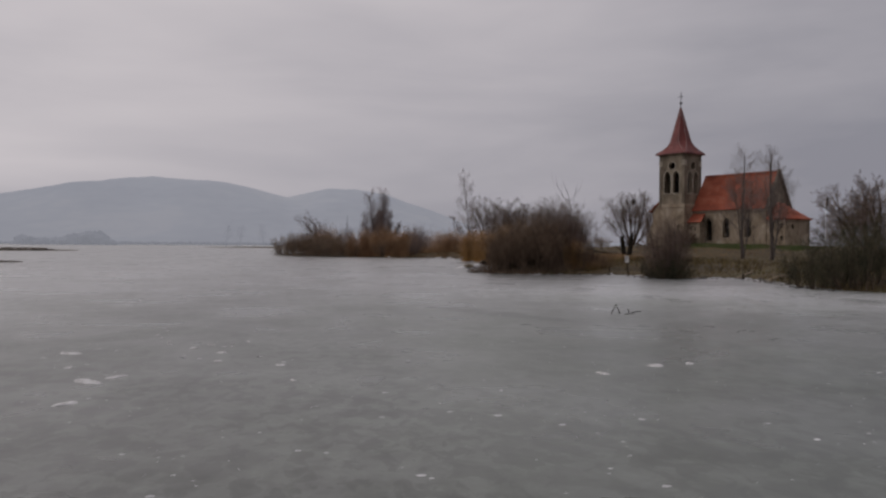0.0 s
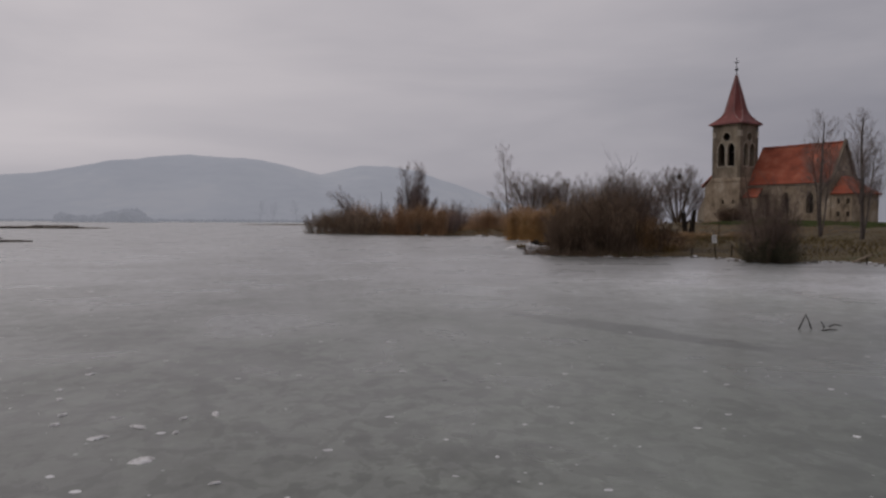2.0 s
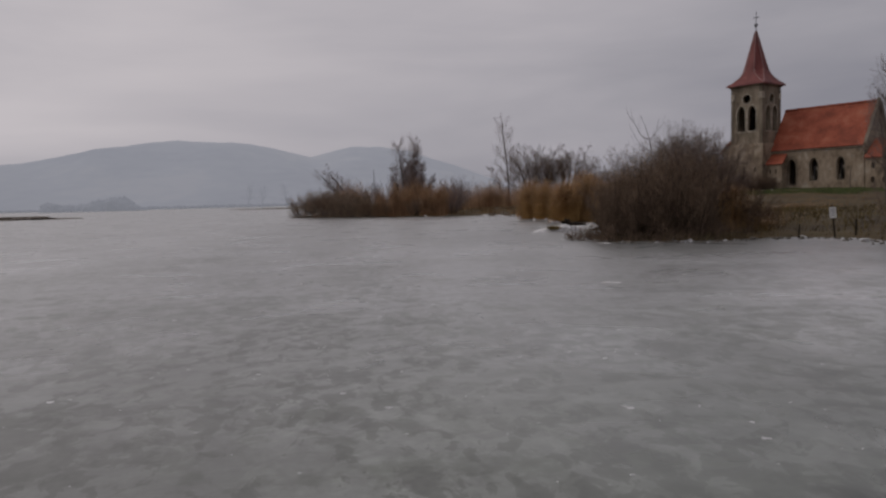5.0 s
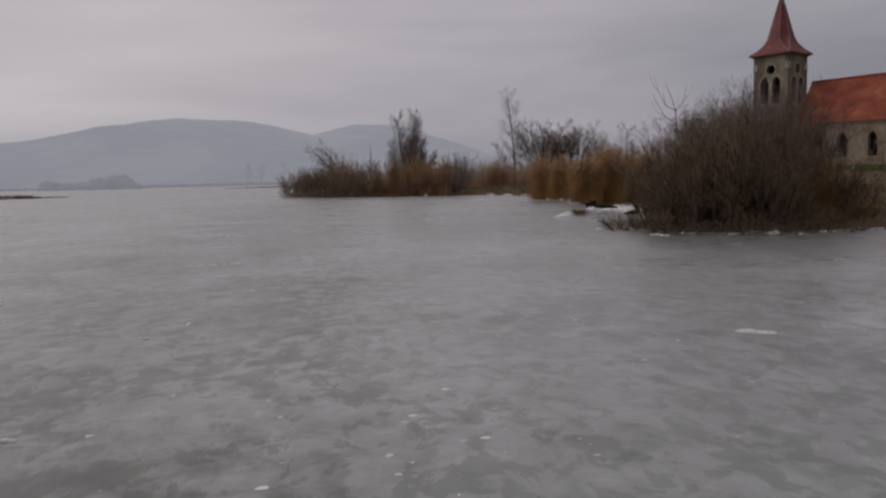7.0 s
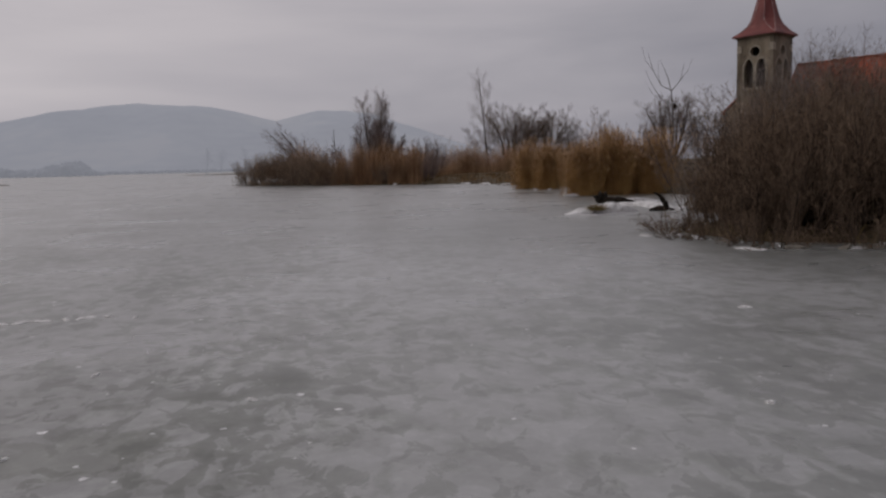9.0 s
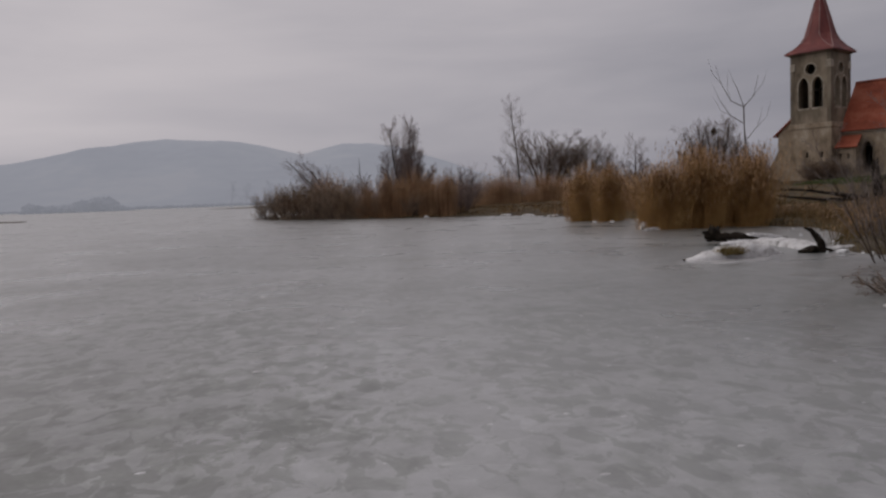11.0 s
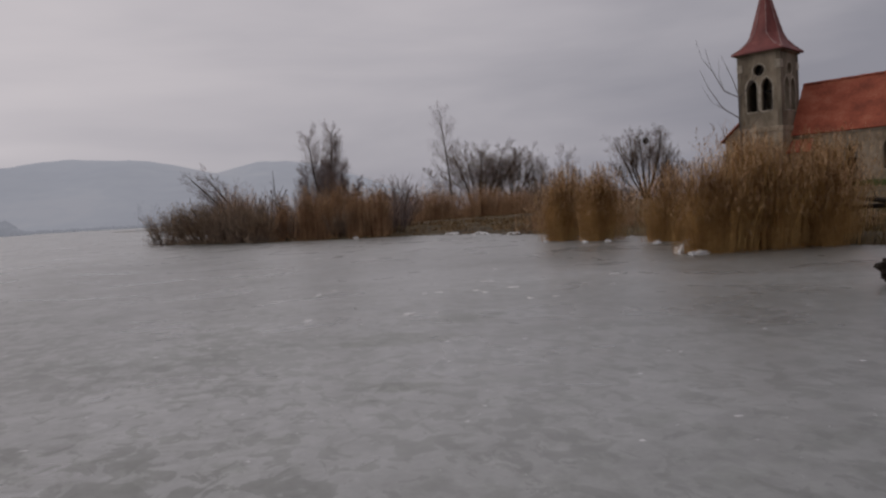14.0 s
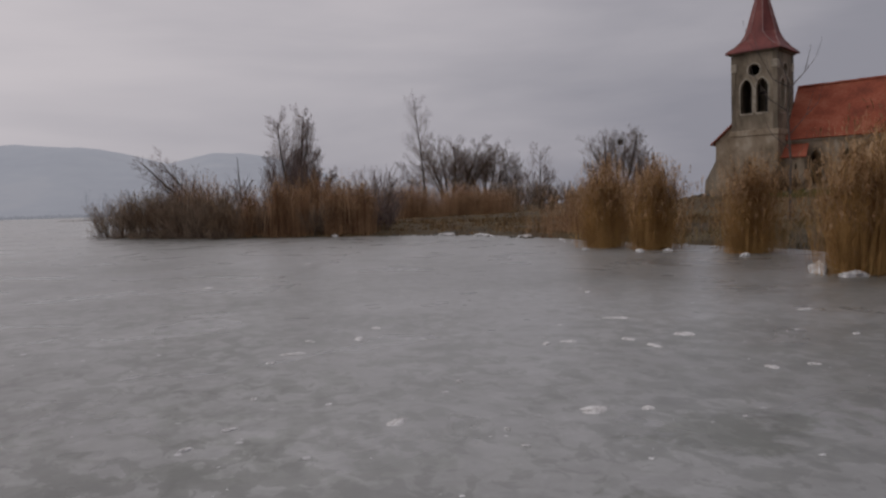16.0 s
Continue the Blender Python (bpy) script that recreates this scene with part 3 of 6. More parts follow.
def ground_z(x, y):
    return float(land_height(np.array([x]), np.array([y]))[0])


def build_land():
    xs = np.concatenate([np.arange(-46, -2, 2.0), np.arange(-2, 34, 0.5), np.arange(34, 100, 1.5), np.arange(100, 300, 8), np.geomspace(300, 2600, 14)])
    ys = np.concatenate([-np.geomspace(900, 12, 14), np.arange(-10, 10, 2.0), np.arange(10, 126, 0.5), np.arange(126, 220, 2.0), np.arange(220, 440, 6.0), np.geomspace(440, 2600, 16)])
    gx, gy = np.meshgrid(xs, ys)
    gz = land_height(gx.ravel(), gy.ravel()).reshape(gx.shape)
    verts = np.stack([gx, gy, gz], -1).reshape(-1, 3)
    w = len(xs)
    i, j = np.meshgrid(np.arange(w - 1), np.arange(len(ys) - 1))
    a = (j * w + i).ravel()
    quads = np.stack([a, a + 1, a + w + 1, a + w], 1)
    quads = quads[(verts[quads, 2] > -0.34).any(1)]
    ob = new("ground", mesh_quads("ground", verts, quads, M_LAND))
    ob.data.polygons.foreach_set("use_smooth", [True] * len(ob.data.polygons))
    tagged(ob, "brown winter bank with dry grass and bare soil", "ground", kind="structure")


build_land()


def build_ice():
    bm = bmesh.new()
    vs = [bm.verts.new(p) for p in ((-4000, -1500, 0), (4000, -1500, 0), (4000, 4200, 0), (-4000, 4200, 0))]
    bm.faces.new(vs)
    me = bpy.data.meshes.new("ice")
    bm.to_mesh(me)
    bm.free()
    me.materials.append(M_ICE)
    tagged(new("ice", me), "grey frozen lake surface with cloudy patches", "ice", kind="structure")


build_ice()

# ---- distance ----
RIDGE = [(-60, 0.012), (-40, 0.022), (-25.9, 0.0388), (-22.2, 0.0492), (-18.5, 0.0562), (-14.2, 0.0705), (-11, 0.0796), (-8.8, 0.0833), (-4.1, 0.0803),
         (-2.1, 0.0739), (0, 0.0645), (0.7, 0.0617), (1.8, 0.0665), (3.7, 0.0745), (5.8, 0.0736), (8, 0.0681), (9.7, 0.0571),
         (11.4, 0.0482), (13.6, 0.0334), (17, 0.0126), (24, 0.006), (60, 0.004)]


def build_hills():
    ang = np.linspace(-60, 60, 361)
    rs = np.linspace(2100, 4200, 26)
    prof = np.interp(ang, [a for a, _ in RIDGE], [h for _, h in RIDGE])
    verts, w = [], len(ang)
    for r in rs:
        f = float(smooth(np.array((r - 2100) / 1500)))
        for a, h in zip(ang, prof):
            wave = noise.noise(Vector((a * 0.25, r * 0.002, 0))) * 0.22 * f * (1 - f) * 4 + noise.noise(Vector((a * 1.1, r * 0.004, 3))) * 0.012 * f
            verts.append((r * math.sin(radians(a)), r * math.cos(radians(a)), 3600 * h * f * (1 + wave) - 1 if r <= 3600 else 3600 * h * (1 - (r - 3600) / 700) - 1))
    quads = [(j * w + i, j * w + i + 1, (j + 1) * w + i + 1, (j + 1) * w + i) for j in range(len(rs) - 1) for i in range(w - 1)]
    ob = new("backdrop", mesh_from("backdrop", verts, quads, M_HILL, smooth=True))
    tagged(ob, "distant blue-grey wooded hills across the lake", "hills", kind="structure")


build_hills()


def far_wood(name, a0, a1, dist, height, seed, label):
    """A far line of trees, one uneven mass of small crowns."""
    rng = random.Random(seed)
    bm = bmesh.new()
    count = int((a1 - a0) * 14)
    for k in range(count):
        a = radians(a0 + (a1 - a0) * (k + rng.random()) / count)
        f = (k + 0.5) / count
        edge = min(1, 9 * f, 4.5 * (1 - f)) * (0.62 + 0.2 * math.cos(9.4 * f) + 0.3 * f)
        h = height * edge * rng.uniform(0.6, 1.1)
        r = dist + rng.uniform(0, 60)
        m = Matrix.Translation((r * math.sin(a), r * math.cos(a), h * 0.35)) @ Matrix.Diagonal((h * rng.uniform(0.5, 0.9), h * 0.6, h * 0.65, 1))
        made = bmesh.ops.create_icosphere(bm, subdivisions=1, radius=1, matrix=m)
        for v in made["verts"]:
            v.co += Vector((rng.uniform(-1, 1), rng.uniform(-1, 1), rng.uniform(-1, 1))) * h * 0.12
    me = bpy.data.meshes.new(name)
    bm.to_mesh(me)
    bm.free()
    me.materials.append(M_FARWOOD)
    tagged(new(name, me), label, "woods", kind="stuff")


far_wood("far_woods", -17.6, -10.6, 1000, 17, 4, "far dark tree line along the opposite shore")
far_wood("far_woods", -60, 22, 2080, 9, 5, "thin far tree line below the hills")


# ---- church ----
CH_TURN = math.degrees(math.atan2(-0.898, 0.44))
church = thing("church", 73.7, 124.34, 0, CH_TURN, "old weathered plaster church with red roofs on a grassy rise", "church")
T = 2.65


def wall_on(bm, mat, parent, m, name="wall", label=""):
    bm.transform(m)
    return part(name, bm, mat, parent, label)


def side(turn, off):
    return pose(0, 0, 0, 0, 0, turn) @ Matrix.Translation((0, -off, 0))


def build_tower():
    openings = [lancet(-0.92, 11.75, 1.38, 4.05), lancet(0.92, 11.75, 1.38, 4.05), ring(0, 16.8, 0.7)]
    lower = [[(-0.6, 5.2), (-0.25, 5.2), (-0.25, 5.9), (-0.6, 5.9)], [(1.35, 5.2), (1.7, 5.2), (1.7, 5.9), (1.35, 5.9)]]
    for turn, holes in ((0, openings), (90, openings), (180, []), (270, [])):
        wide = T if turn % 180 == 0 else T - 0.55
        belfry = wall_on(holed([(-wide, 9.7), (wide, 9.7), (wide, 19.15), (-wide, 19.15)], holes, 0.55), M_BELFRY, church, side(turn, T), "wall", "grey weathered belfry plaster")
        for h in holes:
            bm = bmesh.new()
            frame_ring(bm, h, 0.21 if len(h) < 15 else 0.18, -0.06, 0.05)
            wall_on(bm, M_TRIM, belfry, side(turn, T), "window_frame", "pale stone window surround")
        if holes:
            bm = bmesh.new()
            box(bm, -0.19, 0.19, -0.05, 0.03, 11.8, 14.7)
            wall_on(bm, M_TRIM, belfry, side(turn, T), "pier", "pale plastered pier between the lancets")
    for turn in (0, 90, 180, 270):
        wide = T + 0.1 if turn % 180 == 0 else T - 0.55
        wall_on(holed([(-wide, 1.2), (wide, 1.2), (wide, 9.45), (-wide, 9.45)], lower if turn == 0 else [], 0.6), M_STONE, church, side(turn, T + 0.1), "wall", "pale patched lower tower plaster")
    bm = bmesh.new()
    box(bm, -T - 0.2, T + 0.2, -T - 0.2, T + 0.2, 9.05, 9.72)
    part("string_course", bm, M_STONE, church, bevel=0.05)
    bm = bmesh.new()
    box(bm, -T - 0.28, T + 0.28, -T - 0.28, T + 0.28, 18.75, 19.1)
    part("cornice", bm, M_STONE_DARK, church, bevel=0.06)
    # pilaster strips at the belfry corners
    for sx in (-1, 1):
        for sy in (-1, 1):
            bm = bmesh.new()
            box(bm, sx * T - 0.45 * (sx > 0) - 0.05 * (sx < 0), sx * T + 0.45 * (sx < 0) + 0.05 * (sx > 0), sy * T - 0.45 * (sy > 0) - 0.05 * (sy < 0), sy * T + 0.45 * (sy < 0) + 0.05 * (sy > 0), 9.72, 18.75)
            part("pilaster", bm, M_STONE_DARK, church)
    # pale plaster blocks left at the heads of the pilasters
    for turn in (0, 90):
        for x in (-T + 0.28, T - 0.28):
            bm = bmesh.new()
            box(bm, x - 0.36, x + 0.36, -0.12, 0.02, 16.75, 17.75)
            bm.transform(side(turn, T))
            part("capital", bm, M_TRIM, church, "pale plaster block", bevel=0.08)
    # dark floor inside the belfry and the bell frame behind the openings
    bm = bmesh.new()
    box(bm, -T + 0.56, T - 0.56, -T + 0.56, T - 0.56, 10.6, 10.8)
    part("belfry_floor", bm, M_DARK, church)
    bm = bmesh.new()
    for x in (-0.9, 0.9):
        box(bm, x - 0.12, x + 0.12, -1.2, 1.2, 10.8, 17.6)
    box(bm, -1.4, 1.4, -0.15, 0.15, 14.2, 14.5)
    part("bell_frame", bm, M_DARK, church)
    # spire: a square flared skirt that turns into an eight-sided needle
    prof = [(3.28, 18.95), (3.22, 19.12), (2.62, 19.75), (2.08, 20.55), (1.78, 21.4), (1.28, 23.3), (0.72, 25.5), (0.14, 27.75)]
    bm = bmesh.new()
    loops = []
    for r, z in prof:
        f = min(1, max(0, (z - 19.1) / 2.2))
        cut = 0.02 + (0.586 - 0.02) * f
        c = r * (1 - cut)
        loops.append([bm.verts.new(p) for p in ((r, -c, z), (r, c, z), (c, r, z), (-c, r, z), (-r, c, z), (-r, -c, z), (-c, -r, z), (c, -r, z))])
    for a, b in zip(loops, loops[1:]):
        for i in range(8):
            j = (i + 1) % 8
            bm.faces.new((a[i], a[j], b[j], b[i]))
    bm.faces.new(loops[0][::-1])
    bm.faces.new(loops[-1])
    part("spire", bm, M_METALROOF, church, "faded red sheet-metal spire")
    # worn hips
    for i in range(8):
        tubes = Tubes()
        pts = []
        for r, z in prof[1:]:
            f = min(1, max(0, (z - 19.1) / 2.2))
            c = r * (1 - (0.02 + 0.566 * f))
            ring8 = ((r, -c), (r, c), (c, r), (-c, r), (-r, c), (-r, -c), (-c, -r), (c, -r))
            pts.append(Vector((*ring8[i], z + 0.02)))
        tubes.add(pts, [0.05] * len(pts), 4)
        child("hip_seam", tubes.mesh("hip_seam", M_HIP), church, "pale worn sheet seam")
    bm = bmesh.new()
    bmesh.ops.create_cone(bm, cap_ends=True, segments=8, radius1=0.07, radius2=0.05, depth=2.9, matrix=Matrix.Translation((0, 0, 29.15)))
    bmesh.ops.create_icosphere(bm, subdivisions=2, radius=0.27, matrix=Matrix.Translation((0, 0, 28.7)))
    box(bm, -0.42, 0.42, -0.04, 0.04, 29.85, 29.97)
    box(bm, -0.05, 0.05, -0.04, 0.04, 30.4, 30.75)
    for x in (-0.42, 0.42):
        bmesh.ops.create_icosphere(bm, subdivisions=1, radius=0.09, matrix=Matrix.Translation((x, 0, 29.91)))
    part("spire_cross", bm, M_IRON, church, "iron cross with a ball")


build_tower()


def slope(bm, a, b, c, d, thick):
    """A roof slab from four corners, given anticlockwise from outside."""
    n = (Vector(b) - Vector(a)).cross(Vector(d) - Vector(a)).normalized()
    top = [bm.verts.new(p) for p in (a, b, c, d)]
    low = [bm.verts.new(Vector(p) - n * thick) for p in (a, b, c, d)]
    bm.faces.new(top)
    bm.faces.new(low[::-1])
    for i in range(4):
        j = (i + 1) % 4
        bm.faces.new((top[j], top[i], low[i], low[j]))


def build_nave():
    u0, u1, w, eave, ridge = 2.75, 16.8, 8.2, 8.6, 15.0
    wins = [lancet(9.45, 3.6, 1.25, 3.4), lancet(13.5, 3.65, 1.15, 3.35), lancet(6.05, 3.0, 1.3, 4.0)]
    m = Matrix.Translation((0, 0, 0))
    south = wall_on(holed([(u0, 1.2), (u1, 1.2), (u1, eave), (u0, eave)], wins, 0.7), M_STONE, church, m, "wall", "cracked pale nave plaster")
    for h in wins:
        bm = bmesh.new()
        frame_ring(bm, h, 0.12, -0.03, 0.06)
        part("window_frame", bm, M_STONE_DARK, south, "chipped stone window surround")
        # broken tracery: a mullion set back in the opening
        x = sum(p[0] for p in h) / len(h)
        bm = bmesh.new()
        box(bm, x - 0.05, x + 0.05, 0.35, 0.45, h[0][1], h[0][1] + 2.4)
        part("mullion", bm, M_IRON, south)
        # what is left of the tracery
        for dx, dz, half, tall in ((-0.3, 0.25, 0.16, 0.5), (0.28, 1.6, 0.12, 0.4)) if x > 8 else ():
            bm = bmesh.new()
            sill = h[0][1] + dz
            prism(bm, [(x + dx - half, sill), (x + dx + half, sill + 0.1), (x + dx + 0.5 * half, sill + tall), (x + dx - 0.6 * half, sill + 0.8 * tall)], 0.3, 0.42)
            part("tracery", bm, M_TRIM, south, "broken piece of pale stone tracery")
    wall_on(holed([(u0, 1.2), (u1, 1.2), (u1, eave), (u0, eave)], [], 0.7), M_STONE, church, Matrix.Translation((0, w - 0.7, 0)))
    for u in (u0, u1 - 0.5):
        bm = bmesh.new()
        prism(bm, [(0.7, 1.2), (w - 0.7, 1.2), (w - 0.7, eave), (w - 0.35, eave), (w / 2, ridge - 0.15), (0.35, eave), (0.7, eave)], u, u + 0.5, "x")
        part("gable", bm, M_STONE, church, "weathered plaster gable wall")
    # pale quoins left where the plaster fell away
    for x, z in ((7.3, 8.0), (11.4, 7.95), (16.2, 8.0), (8.2, 3.1), (12.0, 5.2), (15.2, 6.9), (4.9, 7.6), (15.6, 3.4)):
        bm = bmesh.new()
        box(bm, x - 0.22, x + 0.2, -0.03, 0.02, z - 0.12, z + 0.14)
        part("exposed_stone", bm, M_TRIM, south, bevel=0.015)
    # a raised parapet on the east gable
    for s in (0, 1):
        bm = bmesh.new()
        y0, y1 = (-0.15, w / 2) if s == 0 else (w + 0.15, w / 2)
        prism(bm, [(y0, eave - 0.3), (y0, eave + 0.25), (y1, ridge + 0.45), (y1, ridge - 0.2)], u1 - 0.05, u1 + 0.4, "x")
        part("gable_coping", bm, M_STONE_DARK, church)
    bm = bmesh.new()
    slope(bm, (u0 - 0.05, -0.4, eave - 0.15), (u1 - 0.06, -0.4, eave - 0.15), (u1 - 0.06, w / 2, ridge), (u0 - 0.05, w / 2, ridge), 0.18)
    part("roof", bm, M_TILES, church, "red clay tile roof slope")
    bm = bmesh.new()
    slope(bm, (u1 - 0.06, w + 0.4, eave - 0.15), (u0 - 0.05, w + 0.4, eave - 0.15), (u0 - 0.05, w / 2, ridge), (u1 - 0.06, w / 2, ridge), 0.18)
    part("roof", bm, M_TILES, church, "red clay tile roof slope")
    tubes = Tubes()
    rng = random.Random(3)
    pts = [Vector((u0 + (u1 - u0) * k / 20, w / 2, ridge + 0.05 + rng.uniform(-0.02, 0.03))) for k in range(21)]
    tubes.add(pts, [0.14] * 21, 6)
    child("ridge_cap", tubes.mesh("ridge_cap", M_TILES), church)
    bm = bmesh.new()
    box(bm, u0, u1, -0.16, 0.02, eave - 0.45, eave - 0.16)
    part("cornice", bm, M_TRIM, church, bevel=0.04)
    bm = bmesh.new()
    bmesh.ops.create_cone(bm, cap_ends=True, segments=6, radius1=0.05, radius2=0.04, depth=1.5, matrix=Matrix.Translation((u1, w / 2, ridge + 0.95)))
    box(bm, u1 - 0.03, u1 + 0.03, w / 2 - 0.3, w / 2 + 0.3, ridge + 1.2, ridge + 1.3)
    part("gable_cross", bm, M_IRON, church, "small iron cross")
    # gable window
    bm = bmesh.new()
    frame_ring(bm, lancet(w / 2, 10.2, 0.9, 1.9), 0.15, -0.08, 0.0)
    bm.transform(Matrix.Translation((u1 + 0.5, 0, 0)) @ pose(0, 0, 0, 0, 0, 90))
    part("window_frame", bm, M_TRIM, church)


build_nave()


def build_chancel():
    """The lower five-sided east end."""
    eave = 6.75
    foot = [(16.9, 0.05), (20.1, 0.05), (21.4, 2.3), (21.4, 5.9), (20.1, 8.1), (16.9, 8.1)]
    holes_s = [[(0.9 + k, z), (1.35 + k, z), (1.35 + k, z + h), (0.9 + k, z + h)] for k in (0.0, 1.5) for z, h in ((3.0, 0.75), (5.0, 0.85))]
    holes_e = [[(1.2, 4.9), (1.6, 4.9), (1.6, 5.7), (1.2, 5.7)]]
    for k in range(5):
        (ax, ay), (bx, by) = foot[k], foot[k + 1]
        ln = math.hypot(bx - ax, by - ay)
        bm = holed([(0, 1.2), (ln, 1.2), (ln, eave), (0, eave)], holes_s if k == 0 else holes_e if k == 1 else [], 0.4)
        bm.transform(pose(ax, ay, 0, 0, 0, math.degrees(math.atan2(by - ay, bx - ax))))
        part("wall", bm, M_STONE, church, "ochre plaster chancel wall")
    bm = bmesh.new()
    apex = [bm.verts.new(p) for p in ((17.25, 4.1, 9.6),)]
    rim = []
    for x, y in foot:
        cx, cy = 18.5, 4.1
        d = math.hypot(x - cx, y - cy)
        rim.append(bm.verts.new((x + (x - cx) / d * 0.4 * (x > 17), y + (y - cy) / d * 0.4, eave - 0.1)))
    low = [bm.verts.new(v.co - Vector((0, 0, 0.15))) for v in rim]
    top = bm.verts.new((17.25, 2.6, 9.5))
    top2 = bm.verts.new((17.25, 5.6, 9.5))
    bm.faces.new((rim[0], rim[1], apex[0], top))
    for a, b in ((1, 2), (2, 3), (3, 4)):
        bm.faces.new((rim[a], rim[b], apex[0]))
    bm.faces.new((rim[4], rim[5], top2, apex[0]))
    bm.faces.new((rim[5], rim[0], top, apex[0], top2))
    for k in range(6):
        j = (k + 1) % 6
        bm.faces.new((rim[k], low[k], low[j], rim[j]))
    bm.faces.new(low)
    part("roof", bm, M_TILES, church, "lower hipped red tile roof")
    # an added dark block stands in for the unlit room behind the openings
    bm = bmesh.new()
    box(bm, 17.4, 19.6, 0.6, 7.6, 1.3, 6.4)
    part("shade_block", bm, M_DARK, church)


build_chancel()


def build_porch():
    """A small lean-to in the corner between the tower and the nave, and the low west wing."""
    holes = [[(3.3, 4.8), (3.6, 4.8), (3.6, 5.5), (3.3, 5.5)], [(4.25, 4.8), (4.55, 4.8), (4.55, 5.5), (4.25, 5.5)]]
    wall_on(holed([(2.75, 1.2), (5.3, 1.2), (5.3, 6.4), (2.75, 6.4)], holes, 0.35), M_STONE, church, Matrix.Translation((0, -1.7, 0)), "wall", "stained porch wall")
    bm = bmesh.new()
    box(bm, 4.95, 5.3, -1.35, -0.02, 1.2, 6.4)
    part("wall", bm, M_STONE, church)
    bm = bmesh.new()
    slope(bm, (2.76, -2.05, 6.3), (5.6, -2.05, 6.3), (5.3, -0.03, 7.9), (2.76, -0.03, 7.9), 0.14)
    part("roof", bm, M_TILES, church, "small red lean-to roof")
    bm = bmesh.new()
    prism(bm, [(-5.6, 1.2), (-2.76, 1.2), (-2.76, 11.2), (-5.6, 8.75)], -0.6, 6.0, "y")
    part("wall", bm, M_STONE, church, "low west wing wall")
    bm = bmesh.new()
    slope(bm, (-6.2, 6.3, 8.5), (-6.2, -0.95, 8.5), (-2.76, -0.95, 11.5), (-2.76, 6.3, 11.5), 0.16)
    part("roof", bm, M_TILES, church, "red tile roof of the west wing")
    bm = bmesh.new()
    prism(bm, [(-5.58, 1.2), (-7.3, 1.2), (-7.0, 4.0), (-5.58, 6.6)], -0.5, 0.5, "y")
    part("buttress", bm, M_STONE_DARK, church, "sloping stone buttress")


build_porch()

# ---- trees ----
FINE = {"wood": 2, "thin": 0.009, "first": 0.3, 0: (24, 42, 0.42, 0.05, 0.03), 1: (10, 38, 0.5, 0.1, 0.06), 2: (7, 36, 0.6, 0.12, 0.05), 3: (0, 0, 0, 0.1, 0)}
WILLOW = {"wood": 1, "thin": 0.0088, "first": 0.14, 0: (25, 32, 0.33, 0.05, 0.04), 1: (13, 36, 0.5, 0.08, 0.06), 2: (8, 34, 0.6, 0.12, 0.05), 3: (0, 0, 0, 0.1, 0)}
SPREAD = {"wood": 2, "thin": 0.006, "first": 0.22, 0: (13, 46, 0.5, 0.09, 0.03), 1: (10, 40, 0.5, 0.12, 0.09), 2: (6, 34, 0.6, 0.13, 0.09), 3: (0, 0, 0, 0.13, 0)}
BIRCH = {"wood": 1, "thin": 0.0085, "first": 0.2, 0: (32, 44, 0.26, 0.03, 0.02), 1: (11, 38, 0.5, 0.1, 0.06), 2: (6, 34, 0.65, 0.13, 0.04), 3: (0, 0, 0, 0.16, 0)}


def g(x, y):
    return ground_z(x, y)


def fan(count, spread, length, radius, seed, off=0.2):
    """Limbs that leave the foot at all angles, the middle ones longest and thickest."""
    rng = random.Random(seed)
    rows = []
    for k in range(count):
        f = (k + 0.5) / count
        lean = spread * f ** 0.7 * rng.uniform(0.85, 1.1)
        rows.append((lean, 137.5 * k + rng.uniform(-25, 25), length * (1 - 0.28 * f) * rng.uniform(0.92, 1.06), radius * (1 - 0.45 * f), off * (0.4 + f)))
    return rows


bare_tree("willow_tree", 16.8, 123, g(16.8, 123), [(7, 190, 9.8, 0.16, 0.35), (3, 40, 10.3, 0.18, 0.3), (9, 345, 9.4, 0.14, 0.3), *fan(9, 29, 8.0, 0.09, 1, 0.5), (36, 350, 5.8, 0.1, 0.4), (44, 20, 5.2, 0.09, 0.4), (30, 320, 5.0, 0.08, 0.4), (30, 175, 5.4, 0.08, 0.4)],
          WILLOW, 11, "tall bare willow rising from the reeds", mats=(M_BARK, M_TWIG_WARM))
bare_tree("birch_tree", 41.2, 155.5, g(41.2, 155.5), [(3, 160, 16.8, 0.17, 0), (30, 190, 8.5, 0.07, 0.1)], BIRCH, 12, "slender bare birch behind the reed bed", mats=(M_BARK, M_TWIG))
OPEN_CROWN = {**SPREAD, "thin": 0.012, "first": 0.36, 0: (17, 40, 0.4, 0.1, 0.04), 1: (10, 38, 0.5, 0.12, 0.07), 2: (8, 34, 0.62, 0.13, 0.06), 3: (0, 0, 0, 0.1, 0)}
bare_tree("spreading_tree", 49.4, 167.2, g(49.4, 167.2), [(48, 345, 12.0, 0.3, 0.1), (24, 165, 12.0, 0.28, 0.1), (36, 330, 12.4, 0.24, 0.1), *fan(10, 58, 12.0, 0.22, 2)], OPEN_CROWN, 13, "wide bare field tree with dark low limbs", mats=(M_BASE, M_TWIG))
bare_tree("spreading_tree", 58.5, 174, g(58.5, 174), fan(11, 46, 11.8, 0.22, 3), OPEN_CROWN, 14, "rounded bare tree behind the reed bed", mats=(M_BASE, M_TWIG))
